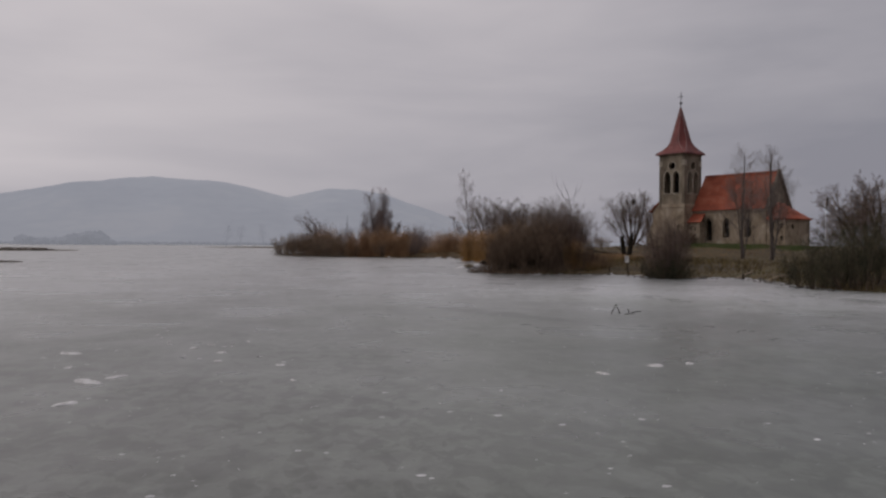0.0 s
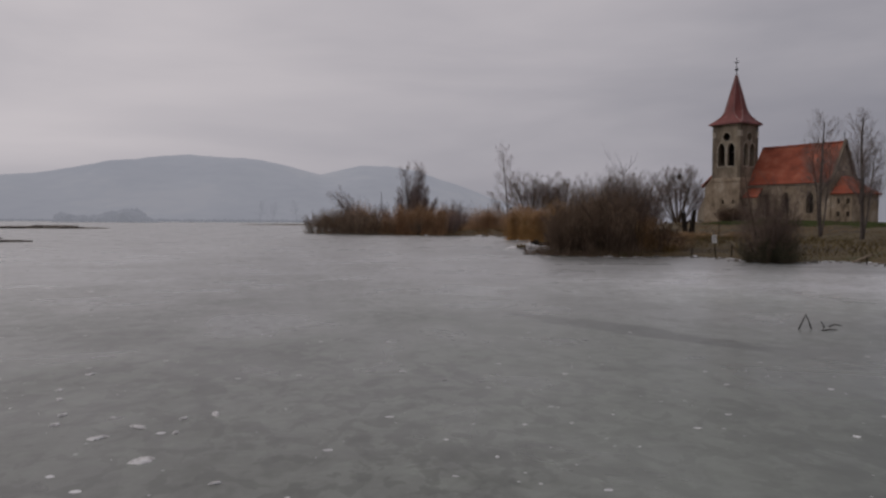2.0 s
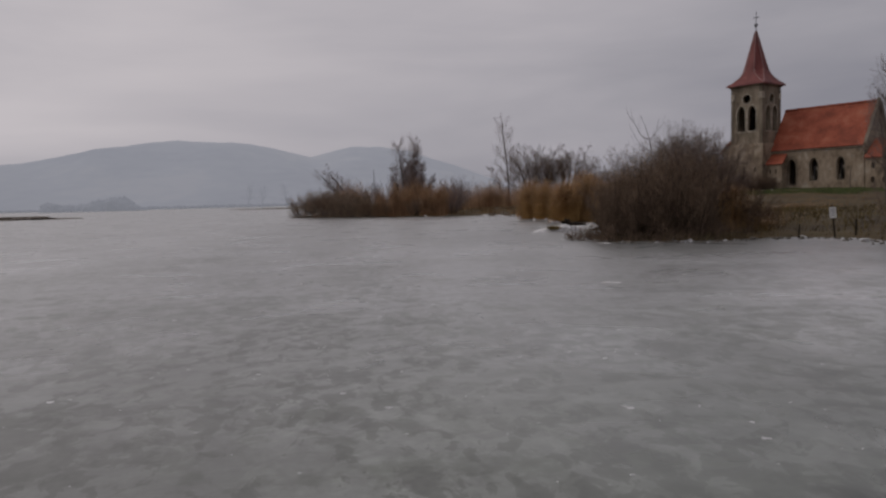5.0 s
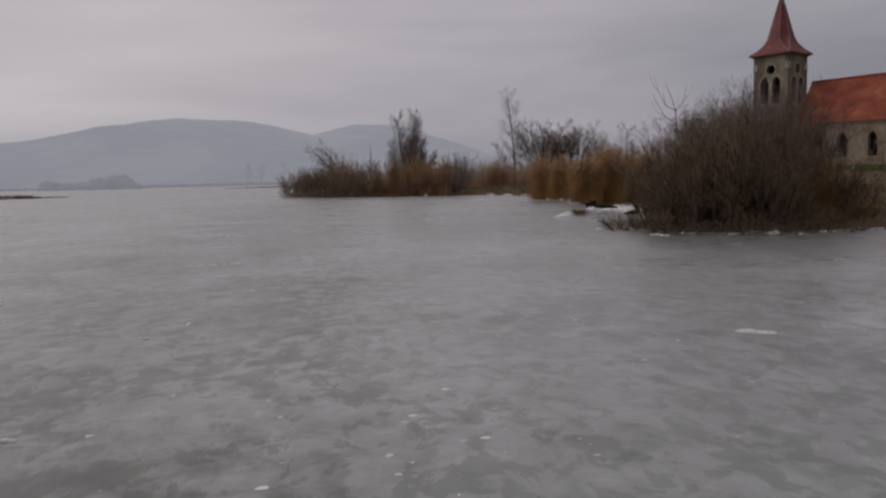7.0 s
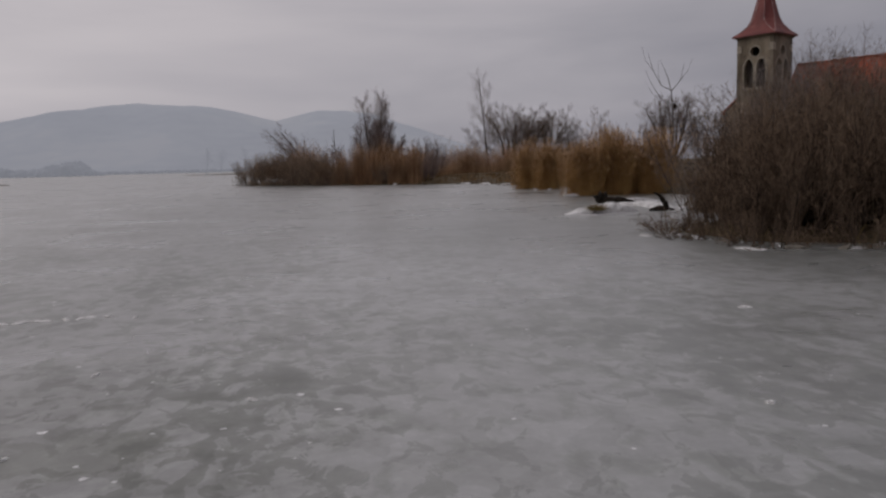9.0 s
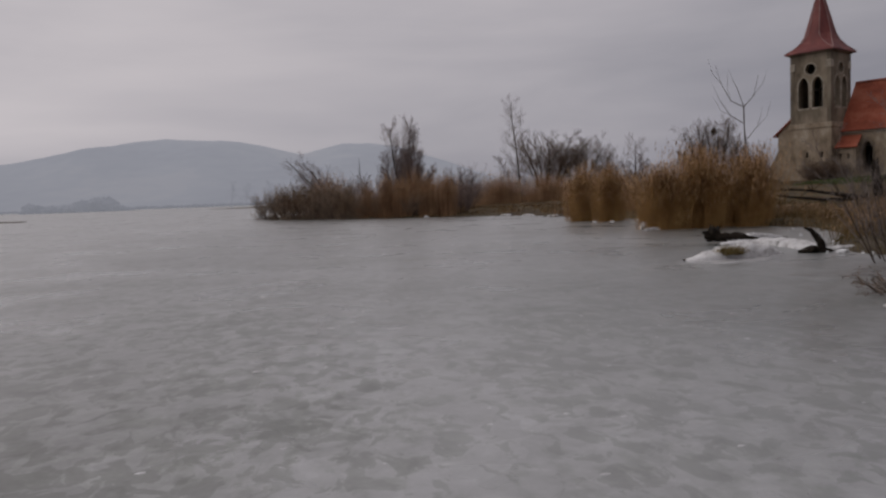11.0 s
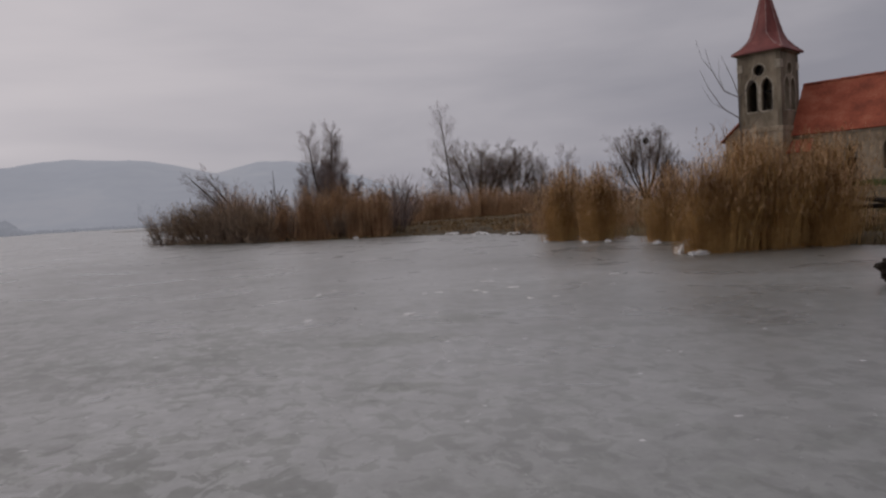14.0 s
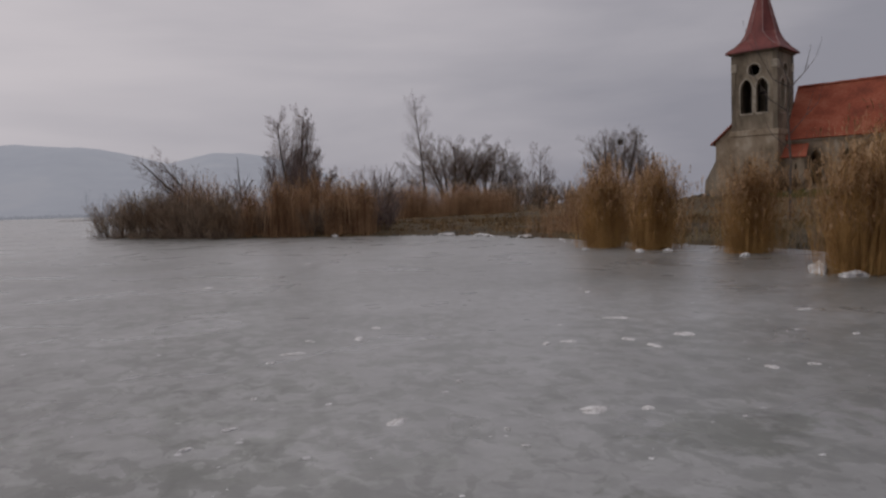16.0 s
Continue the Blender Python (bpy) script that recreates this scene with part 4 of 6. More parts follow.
nest_tree = bare_tree("nest_tree", 96, 188, g(96, 188), [(10, 345, 15.2, 0.28, 0.1), (24, 165, 15.0, 0.28, 0.1), (38, 170, 14.5, 0.24, 0.1), *fan(11, 50, 14.6, 0.24, 4)], OPEN_CROWN, 15, "bare tree with a dark ball of twigs high up", mats=(M_BASE, M_TWIG))
for k, (x, y, h, s) in enumerate(((80, 194, 12, 16), (72, 192, 12.8, 17), (114, 205, 8.5, 18), (126, 215, 8, 19), (-27, 417, 12, 20), (-20, 418, 11, 26), (-7, 419, 12, 27))):
    # the spit trees share the far wood's painted haze
    far = y > 400
    bare_tree("field_tree", x, y, g(x, y), [(4, 90 * k, h, 0.2, 0)] if far else [(4, 90 * k, h, 0.2, 0), *fan(3, 36, 0.8 * h, 0.12, 30 + k)], {**FINE, "thin": 0.014, "first": 0.2, 0: (16, 44, 0.45, 0.06, 0.03)}, s, "slim far bare tree on a low spit" if far else "small bare round-crowned tree in the field", group="field trees", mats=(M_FARWOOD, M_FARWOOD) if far else (M_BARK, M_TWIG_WARM))
bare_tree("churchyard_tree", 47.4, 66.1, g(47.4, 66.1), [(3, 60, 10.8, 0.18, 0), (14, 200, 8.4, 0.09, 0.1), (12, 20, 8.0, 0.08, 0.1)], {**FINE, "first": 0.3, "thin": 0.0075, 0: (26, 38, 0.34, 0.05, 0.03), 1: (10, 36, 0.5, 0.1, 0.07)}, 21, "bare slim tree in front of the church", group="churchyard trees", mats=(M_BARK, M_TWIG_GREY))
bare_tree("churchyard_tree", 42.6, 54.8, g(42.6, 54.8), [(3, 200, 9.6, 0.18, 0), (16, 20, 7.6, 0.09, 0.1), (15, 220, 7.2, 0.08, 0.1)], {**FINE, "first": 0.3, "thin": 0.0075, 0: (26, 38, 0.34, 0.05, 0.03), 1: (10, 36, 0.5, 0.1, 0.07)}, 22, "bare forked tree in front of the church", group="churchyard trees", mats=(M_BARK, M_TWIG_GREY))
sapling = thing("sapling", 34.74, 81.6, g(34.74, 81.6), 0, "thin bare forked sapling on the bank", "tree")
for name, pts, radii in (("trunk", [(0, 0, -0.1), (0.05, 0, 2.5), (-0.05, 0.05, 4.6), (-0.35, -0.4, 5.5)], [0.085, 0.07, 0.055, 0.05]),
                         ("branch", [(-0.35, -0.4, 5.5), (-0.9, 0.0, 5.9), (-1.35, 0.25, 6.9), (-1.6, 0.4, 8.0)], [0.04, 0.03, 0.02, 0.008]),
                         ("branch", [(-0.35, -0.4, 5.5), (-0.55, -0.2, 6.4), (-0.95, 0.1, 7.6)], [0.035, 0.025, 0.008]),
                         ("branch", [(-0.35, -0.4, 5.5), (0.05, -0.75, 6.1), (0.2, -0.95, 7.2)], [0.04, 0.028, 0.008]),
                         ("branch", [(-0.05, 0.05, 4.6), (-0.75, 0.3, 5.1), (-1.3, 0.6, 6.1), (-1.6, 0.8, 7.0)], [0.035, 0.028, 0.018, 0.007]),
                         ("branch", [(0.0, 0.02, 3.6), (0.5, -0.4, 4.4), (0.7, -0.6, 5.4)], [0.03, 0.02, 0.007]),
                         ("branch", [(-1.35, 0.25, 6.9), (-1.8, 0.4, 7.5), (-2.0, 0.5, 8.4)], [0.018, 0.013, 0.006]),
                         ("branch", [(-0.9, 0.0, 5.9), (-1.0, 0.2, 6.6), (-0.9, 0.3, 7.5)], [0.018, 0.013, 0.006]),
                         ("branch", [(0.05, -0.75, 6.1), (0.5, -0.9, 6.7), (0.75, -1.0, 7.5)], [0.02, 0.013, 0.006]),
                         ("branch", [(0.5, -0.4, 4.4), (0.95, -0.6, 4.9), (1.15, -0.7, 5.8)], [0.018, 0.012, 0.006]),
                         ("branch", [(-0.75, 0.3, 5.1), (-1.3, 0.4, 5.4), (-1.75, 0.5, 6.2)], [0.018, 0.012, 0.006]),
                         ("branch", [(0.03, 0.0, 2.4), (0.5, -0.2, 3.0), (0.7, -0.3, 3.8)], [0.022, 0.014, 0.006]),
                         ("branch", [(0.02, 0.0, 3.0), (-0.6, 0.4, 3.7), (-0.9, 0.6, 4.6)], [0.03, 0.02, 0.007])):
    t = Tubes()
    t.add([Vector(p) * 1.2 for p in pts], [0.8 * r for r in radii], 6)
    child(name, t.mesh(name, M_BARK), sapling)
bare_tree("bank_tree", 37.0, 37.2, g(37.0, 37.2), [(10, 150, 5.2, 0.2, 0.2), *fan(17, 54, 5.6, 0.11, 6)], {**OPEN_CROWN, "thin": 0.0075, 0: (16, 48, 0.42, 0.22, 0.02), 1: (9, 44, 0.5, 0.22, 0.03)}, 24, "gnarled dark bare tree on the bank", mats=(M_BASE, M_TWIG))
bare_tree("leaning_willow", 9.5, 117, g(9.5, 117), [(52, 172, 8.0, 0.18, 0.1), (44, 160, 7.4, 0.14, 0.1), (58, 185, 6.4, 0.12, 0.1), (38, 178, 6.0, 0.1, 0.1), (20, 30, 4.0, 0.05, 0.7), (30, 340, 4.0, 0.05, 0.7)], {**SPREAD, "first": 0.3, "thin": 0.0085, 0: (14, 34, 0.36, 0.06, 0.03), 1: (9, 34, 0.5, 0.1, 0.05), 2: (6, 30, 0.6, 0.12, 0.05)}, 25, "low leaning bare willow among shrubs")

dead_pole = thing("dead_pole", 11.2, 116.5, g(11.2, 116.5), 0, "thin bare dead stem above the shrubs", "tree")
tubes = Tubes()
tubes.add([Vector((0, 0, -0.1)), Vector((-0.1, 0, 3.0)), Vector((-0.25, 0, 5.8))], [0.07, 0.055, 0.02], 6)
child("trunk", tubes.mesh("trunk", M_BARK), dead_pole)
for h0, dx, h1 in ((3.2, 0.7, 4.4), (3.8, -0.5, 4.9), (2.6, 0.9, 3.9)):
    tubes = Tubes()
    tubes.add([Vector((-0.1, 0, h0)), Vector((0.5 * dx, 0.1, h0 + 0.45 * (h1 - h0))), Vector((dx, 0.1, h1))], [0.03, 0.02, 0.008], 5)
    child("branch", tubes.mesh("branch", M_BARK), dead_pole)

# ---- shrubs ----
SHRUB = {"wood": 1, "sides": (4, 3, 3, 3, 3), "segs": (5, 2, 1, 1, 1), "thin": 0.0042, "first": 0.12, 0: (10, 30, 0.42, 0.09, 0.04), 1: (7, 34, 0.5, 0.14, 0.06), 2: (3, 34, 0.65, 0.18, 0.04), 3: (0, 0, 0, 0.2, 0)}


FAR_SHRUB = {**SHRUB, "thin": 0.0105, 0: (9, 26, 0.42, 0.08, 0.04), 1: (6, 30, 0.5, 0.12, 0.06), 2: (0, 0, 0, 0.2, 0)}


def shrub(name, x, y, radius, height, stems, seed, label, mat=M_BUSH, spec=SHRUB, group="", lean=42, dark_stems=True):
    rng = random.Random(seed)
    ob = thing(name, x, y, g(x, y), 0, label, "shrub", group)
    wood, crown = Tubes(), Tubes()
    for _ in range(stems):
        b = rng.uniform(0, 2 * math.pi)
        off = radius * 0.65 * math.sqrt(rng.random())
        a = radians(lean) * (off / radius / 0.65) * rng.uniform(0.3, 1.15)
        way = Vector((math.sin(a) * math.cos(b), math.sin(a) * math.sin(b), math.cos(a)))
        length = height * rng.uniform(0.6, 1.05) * (1 - 0.25 * off / radius)
        grow(wood, crown, rng, Vector((off * math.cos(b), off * math.sin(b), -0.1)), way, length, 0.012 * rng.uniform(0.7, 1.3) + 0.002 * height, 0, spec)
    tagged(child("stem", wood.mesh("stem", M_BASE if dark_stems else mat), ob), kind="stuff")
    child("crown", crown.mesh("crown", mat), ob)
    return ob


for k, (x, y, r, h, n, m) in enumerate((
        (13.7, 41.7, 0.8, 1.6, 34, M_THICKET), (13.9, 43.0, 0.8, 1.7, 36, M_THICKET), (14.5, 43.2, 1.1, 2.4, 48, M_THICKET), (14.5, 41.2, 1.3, 2.7, 70, M_THICKET), (15.14, 42.37, 1.5, 3.5, 66, M_THICKET), (15.91, 40.66, 1.5, 3.3, 62, M_THICKET),
        (16.85, 43.25, 1.6, 3.7, 38, M_THICKET), (17.03, 41.6, 1.2, 3.1, 36, M_THICKET), (16.55, 45.24, 1.5, 3.7, 30, M_THICKET), (17.95, 46.24, 1.5, 4.4, 44, M_TWIG_GREY),
        (21.15, 49.43, 1.8, 4.8, 40, M_TWIG_GREY), (19.75, 47.04, 1.6, 4.7, 46, M_TWIG_GREY), (16.7, 47.84, 1.2, 3.8, 26, M_TWIG_GREY),
        (18.3, 42.7, 1.1, 4.4, 30, M_TWIG), (18.8, 43.6, 1.2, 4.4, 28, M_TWIG), (18.2, 44.4, 1.2, 4.4, 30, M_TWIG_GREY), (18.9, 41.3, 0.9, 2.2, 34, M_THICKET), (20.4, 42.2, 1.2, 1.3, 34, M_BUSH))):
    shrub("sallow_shrub", x, y, r, h, n, 40 + k, "tall bare grey-twigged sallow shrub at the shore" if h > 4.2 else "dense bare brown sallow shrub at the ice edge", m, {**SHRUB, "first": 0.3} if h > 4.2 else {**SHRUB, "thin": 0.0048, 2: (2, 36, 0.7, 0.18, 0.04)}, group="sallow thicket", lean=26 if h > 4.2 else 34)
LOW = {**SHRUB, "segs": (5, 2, 1, 1, 1), "first": 0.05, 0: (9, 40, 0.5, 0.16, -0.03), 1: (5, 36, 0.55, 0.2, 0.02), 2: (0, 0, 0, 0.2, 0)}
for k, (x, y, r, h, n) in enumerate(((12.7, 42.3, 1.0, 0.8, 46), (13.31, 40.56, 1.0, 1.0, 46), (14.93, 39.53, 1.1, 1.1, 40), (16.51, 39.67, 1.0, 1.1, 36), (17.91, 40.37, 0.8, 0.9, 26), (13.2, 43.8, 0.9, 0.9, 44))):
    shrub("brushwood", x, y, r, h, n, 140 + k, "low dark tangle of trailing twigs at the ice edge", M_THICKET, LOW, group="trailing brushwood", lean=80)
shrub("shore_shrub", 20.8, 33.45, 0.75, 3.7, 44, 62, "upright brown bare shrub on the shoreline", M_TWIG, lean=30)
shrub("shore_shrub", 20.53, 33.24, 1.1, 1.7, 80, 60, "low dark shrub on the shoreline", M_BRAMBLE, lean=52)
bare_tree("shore_sapling", 20.41, 33.42, g(20.41, 33.42), [(17, 185, 4.6, 0.06, 0.05), (6, 20, 4.0, 0.045, 0.1), *fan(9, 40, 3.4, 0.03, 8, 0.3)], {**SHRUB, "wood": 1, "first": 0.2, 0: (10, 34, 0.4, 0.07, 0.03), 1: (7, 32, 0.5, 0.12, 0.06), 2: (4, 30, 0.6, 0.16, 0.04)}, 61, "leaning bare sapling growing out of a shrub", mats=(M_BASE, M_TWIG))
for k, (x, y, r, h, n) in enumerate(((22.25, 23.88, 1.5, 2.2, 56), (22.79, 22.08, 1.6, 2.6, 56), (24.6, 23.25, 1.8, 3.2, 44), (24.9, 19.5, 2.0, 3.0, 18))):
    shrub("bank_shrub", x, y, r, h, n, 63 + k, "dark tangled bramble shrub on the bank", M_BRAMBLE, {**SHRUB, "thin": 0.0048, 2: (2, 36, 0.7, 0.18, 0.04)}, group="bank shrubs")
for k, (x, y, r, h, n) in enumerate(((1.4, 119.2, 1.9, 3.4, 75), (3.2, 115.9, 2.0, 3.8, 75), (4.9, 113.0, 2.0, 3.7, 75), (6.6, 110.3, 1.9, 3.5, 75), (8.0, 107.9, 1.6, 3.4, 70), (9.2, 105.9, 1.5, 3.0, 60), (11.4, 104.6, 1.3, 2.6, 45), (14.7, 101.7, 1.2, 2.4, 40), (16.4, 101.4, 1.1, 2.5, 40), (6.4, 116, 2.2, 4.2, 60), (10, 113, 2.0, 3.8, 45), (18.6, 101.2, 1.3, 2.9, 50), (14, 119, 2.2, 4.0, 45), (20.6, 108, 1.5, 4.8, 50))):
    shrub("reedbed_shrub", x, y, r, h, n, 70 + k, "grey-brown bare shrub at the reed bed's edge", (M_BUSH if k % 3 == 2 else M_BUSH_DARK) if k < 9 else M_TWIG_WARM, FAR_SHRUB, group="reed bed shrubs")
for k, (x, y, r, h, n) in enumerate(((0.6, 118.6, 1.6, 1.5, 26), (2.5, 115.2, 1.7, 1.6, 26), (4.3, 112.2, 1.7, 1.6, 26), (6.0, 109.5, 1.6, 1.6, 26), (7.6, 107.0, 1.5, 1.5, 26), (9.1, 105.0, 1.4, 1.4, 24))):
    shrub("brushwood", x, y, r, h, n, 150 + k, "low dark tangle of twigs at the foot of the reed bed", M_BUSH_DARK, {**LOW, "thin": 0.012}, group="trailing brushwood", lean=75)
for k, (x, y, r, h, n) in enumerate(((46, 151, 2.8, 4.4, 46), (50, 150, 2.8, 4.8, 52), (54, 151, 2.8, 4.8, 52), (58, 152, 2.8, 4.6, 52), (62, 153, 2.8, 4.2, 46), (67, 155, 2.8, 3.6, 36), (72, 157, 2.8, 3.4, 36), (38.5, 152, 2.5, 5.0, 28))):
    shrub("field_shrub", x, y, r, h, n, 85 + k, "low dark bare shrub in the dry field", M_BUSH_DARK, {**FAR_SHRUB, "thin": 0.02}, group="field shrubs")
sx, sy = (church.matrix_world @ Vector((2.5, -3.9, 0))).xy
shrub("church_shrub", sx, sy, 2.9, 3.0, 230, 95, "rounded bare shrub before the tower", M_THICKET, {**FAR_SHRUB, "thin": 0.014}, lean=60)


# ---- reeds and grass ----
def blades(rng, base, height, width, lean, leaves=4, plume=5, flare=None):
    """Arrays of reeds: three-sided stems, long leaves, drooping plumes."""
    n = len(base)
    turn = rng.uniform(0, 2 * np.pi, n)
    wind = np.stack([np.cos(turn), np.sin(turn), np.zeros(n)], 1) * (rng.normal(0, 1, n) * lean)[:, None]
    wind[:, 0] += lean * 0.4
    if flare is not None:
        wind[:, :2] += flare
    h = height[:, None] * np.array([0, 0, 1.0])
    levels = [0.0, 0.5, 1.0]
    verts, quads, at = [], [], 0
    rings = []
    for f in levels:
        c = base + h * f + wind * height[:, None] * f * f
        r = width * (1 - 0.75 * f)
        rings.append(np.stack([c + r * np.array([math.cos(a), math.sin(a), 0]) for a in (0.3, 2.4, 4.5)], 1))
    v = np.concatenate(rings, 1)
    verts.append(v.reshape(-1, 3))
    o = np.arange(n)[:, None] * 9
    for k in range(2):
        for s in range(3):
            t = (s + 1) % 3
            quads.append(o + np.array([[3 * k + s, 3 * k + t, 3 * k + 3 + t, 3 * k + 3 + s]]))
    at += n * 9

    def kite(start, d, length, wide, droop):
        nonlocal at
        side = np.cross(d, [0, 0, 1.0])
        side /= np.maximum(np.linalg.norm(side, axis=1, keepdims=True), 1e-6)
        mid = start + d * (length * 0.45)[:, None]
        tip = start + d * length[:, None] - np.array([0, 0, 1.0]) * (droop * length)[:, None]
        w = wide[:, None]
        verts.append(np.stack([start, mid + side * w, tip, mid - side * w], 1).reshape(-1, 3))
        quads.append(at + np.arange(n)[:, None] * 4 + np.arange(4)[None])
        at += n * 4

    for k in range(leaves):
        f = 0.06 + 0.82 * (k + rng.random(n)) / leaves
        a = rng.uniform(0, 2 * np.pi, n)
        e = rng.uniform(0.65, 1.4, n)
        d = np.stack([np.cos(a) * np.cos(e), np.sin(a) * np.cos(e), np.sin(e)], 1)
        start = base + h * f[:, None] + wind * height[:, None] * (f * f)[:, None]
        kite(start, d, height * rng.uniform(0.13, 0.28, n), np.full(n, width * 0.75), rng.uniform(0.05, 0.5, n))
    if plume:
        top = base + h + wind * height[:, None]
        for k in range(plume):
            a = turn + rng.normal(0, 0.7, n)
            e = rng.uniform(0.6, 1.4, n)
            d = np.stack([np.cos(a) * np.cos(e), np.sin(a) * np.cos(e), np.sin(e)], 1)
            kite(top - h * 0.02 * k, d, rng.uniform(0.14, 0.3, n), np.full(n, 0.008 + 0.6 * width), rng.uniform(0.1, 0.6, n))
    return np.concatenate(verts), np.concatenate(quads), n * plume


def reed_clump(name, x, y, rx, ry, turn, count, height, seed, label, mat=M_REED, width=0.006, leaves=10, group="", plume=5, foot=1.0):
    rng = np.random.default_rng(seed)
    r = np.minimum(np.abs(rng.normal(0, 0.62, count)) ** 0.75, 1.5)
    a = rng.uniform(0, 2 * np.pi, count)
    rough = 1 + 0.16 * np.sin(3 * a + seed) + 0.1 * np.sin(7 * a + 2 * seed)
    px, py = foot * rx * r * np.cos(a) * rough, foot * ry * r * np.sin(a) * rough
    c, s = math.cos(radians(turn)), math.sin(radians(turn))
    gx, gy = x + c * px - s * py, y + s * px + c * py
    gz = np.maximum(land_height(gx, gy), -0.02) - 0.03
    patch = 1 + 0.13 * np.sin(gx * 2.1 + seed) * np.cos(gy * 1.7) + 0.07 * np.sin(gx * 5.3 + gy * 3.1)
    hs = height * rng.normal(0.82, 0.21, count).clip(0.25, 1.22) * (1 - 0.2 * np.minimum(r, 1) ** 3) * patch
    base = np.stack([gx - x, gy - y, gz], 1)
    flare = np.stack([px * c - py * s, px * s + py * c], 1) / max(rx, ry) * (0.1 if foot == 1 else 0.2)
    v, q, tops = blades(rng, base, hs, width, 0.11, leaves, plume, flare)
    ob = new(name, mesh_quads(name, v, q, mat))
    ob.data.materials.append(M_PLUME)
    index = np.zeros(len(q), np.int32)
    index[-tops:] = 1
    ob.data.polygons.foreach_set("material_index", index)
    ob.location = (x, y, 0)
    return tagged(ob, label, "reeds", group, kind="stuff")


L = "dense clump of dry golden reeds frozen into the ice"
for k, (x, y, rx, ry, n, h) in enumerate(((20.95, 77.2, 0.85, 0.9, 1250, 2.7), (21.7, 75.1, 0.85, 0.85, 1250, 2.65), (22.55, 71.2, 0.8, 0.75, 1050, 2.45), (19.65, 64.49, 0.8, 0.8, 1250, 2.5), (21.25, 64.39, 1.1, 0.95, 1700, 2.85), (22.75, 66.48, 1.2, 1.3, 1300, 3.0), (23.15, 63.79, 0.9, 0.9, 1200, 2.75), (24.3, 64.9, 0.9, 1.0, 700, 3.0))):
    reed_clump("reed_clump", x, y, rx, ry, -20, n, h, 1 + k, L, group="reed clumps", foot=0.95, leaves=8, width=0.0052)
B = "wide bed of dry brown reeds along the shore"
for k, (x, y, rx, ry, turn, n, h) in enumerate(((10.5, 104.9, 0.8, 0.9, -40, 380, 2.6), (12.3, 103.3, 1.1, 0.9, -30, 720, 3.0), (13.6, 102.2, 0.8, 0.8, -30, 480, 2.8), (15.5, 101.0, 0.8, 0.8, -20, 480, 2.9), (17.2, 100.2, 0.9, 0.8, -20, 560, 3.0), (7.5, 112.5, 4.0, 1.8, -55, 1000, 3.6), (15.5, 107, 4, 2.6, 0, 1500, 3.3),
                                                (23, 128, 5, 2.4, 30, 1300, 3.3), (31, 133, 5.5, 2.4, 25, 1600, 3.4), (39.5, 138, 5.5, 2.4, 15, 1600, 3.4), (45.5, 141.5, 3.4, 2.2, 5, 1000, 2.8), (20, 113, 3.5, 3, 0, 900, 2.6))):
    reed_clump("reed_bed", x, y, rx, ry, turn, n, h, 20 + k, B, M_REED_FAR if y > 125 else M_REED_OLD, 0.015 if y > 125 else 0.011, 2, group="reed beds", plume=3)
reed_clump("reed_bed", 26.11, 85.46, 2.0, 3.6, 10, 1500, 2.2, 31, "low dry reeds behind the reed clumps", M_REED_OLD, 0.01, 3, group="reed beds")


def grass_sheet(name, seed, n, y0, y1, mat, label):
    rng = np.random.default_rng(seed)
    x = rng.uniform(12, 70, n)
    y = rng.uniform(y0, y1, n) + rng.normal(0, 2, n)
    d = shore_distance(x, y)
    tuft = np.sin(x * 1.7 + 2 * np.sin(y * 0.8)) * np.sin(y * 1.3 + 1.5 * np.sin(x * 0.6))
    keep = (d > 0.15) & (rng.random(n) < np.where(d < 14, 0.9, 0.5) * (0.45 + 0.55 * (tuft > -0.2)))
    x, y, d, tuft = x[keep], y[keep], d[keep], tuft[keep]
    h = (0.12 + 0.22 * smooth(tuft + 0.3)) * rng.uniform(0.4, 1.4, len(x)) * np.where(d > 18, 0.5, 1.0)
    base = np.stack([x, y, land_height(x, y) - 0.02], 1)
    n = len(x)
    a = rng.uniform(0, 2 * np.pi, n)
    side = np.stack([np.cos(a), np.sin(a), np.zeros(n)], 1) * np.where(y > 85, 0.03, 0.012)[:, None]
    lean = np.stack([-np.sin(a), np.cos(a), np.zeros(n)], 1) * (h * rng.uniform(0.1, 0.7, n))[:, None]
    up = h[:, None] * np.array([0, 0, 1.0])
    v = np.stack([base - side, base + side, base + up * 0.6 + lean * 0.4 + side * 0.6, base + up + lean], 1).reshape(-1, 3)
    q = np.arange(n)[:, None] * 4 + np.arange(4)[None]
    tagged(new(name, mesh_quads(name, v, q, mat)), label, "grass", kind="stuff")


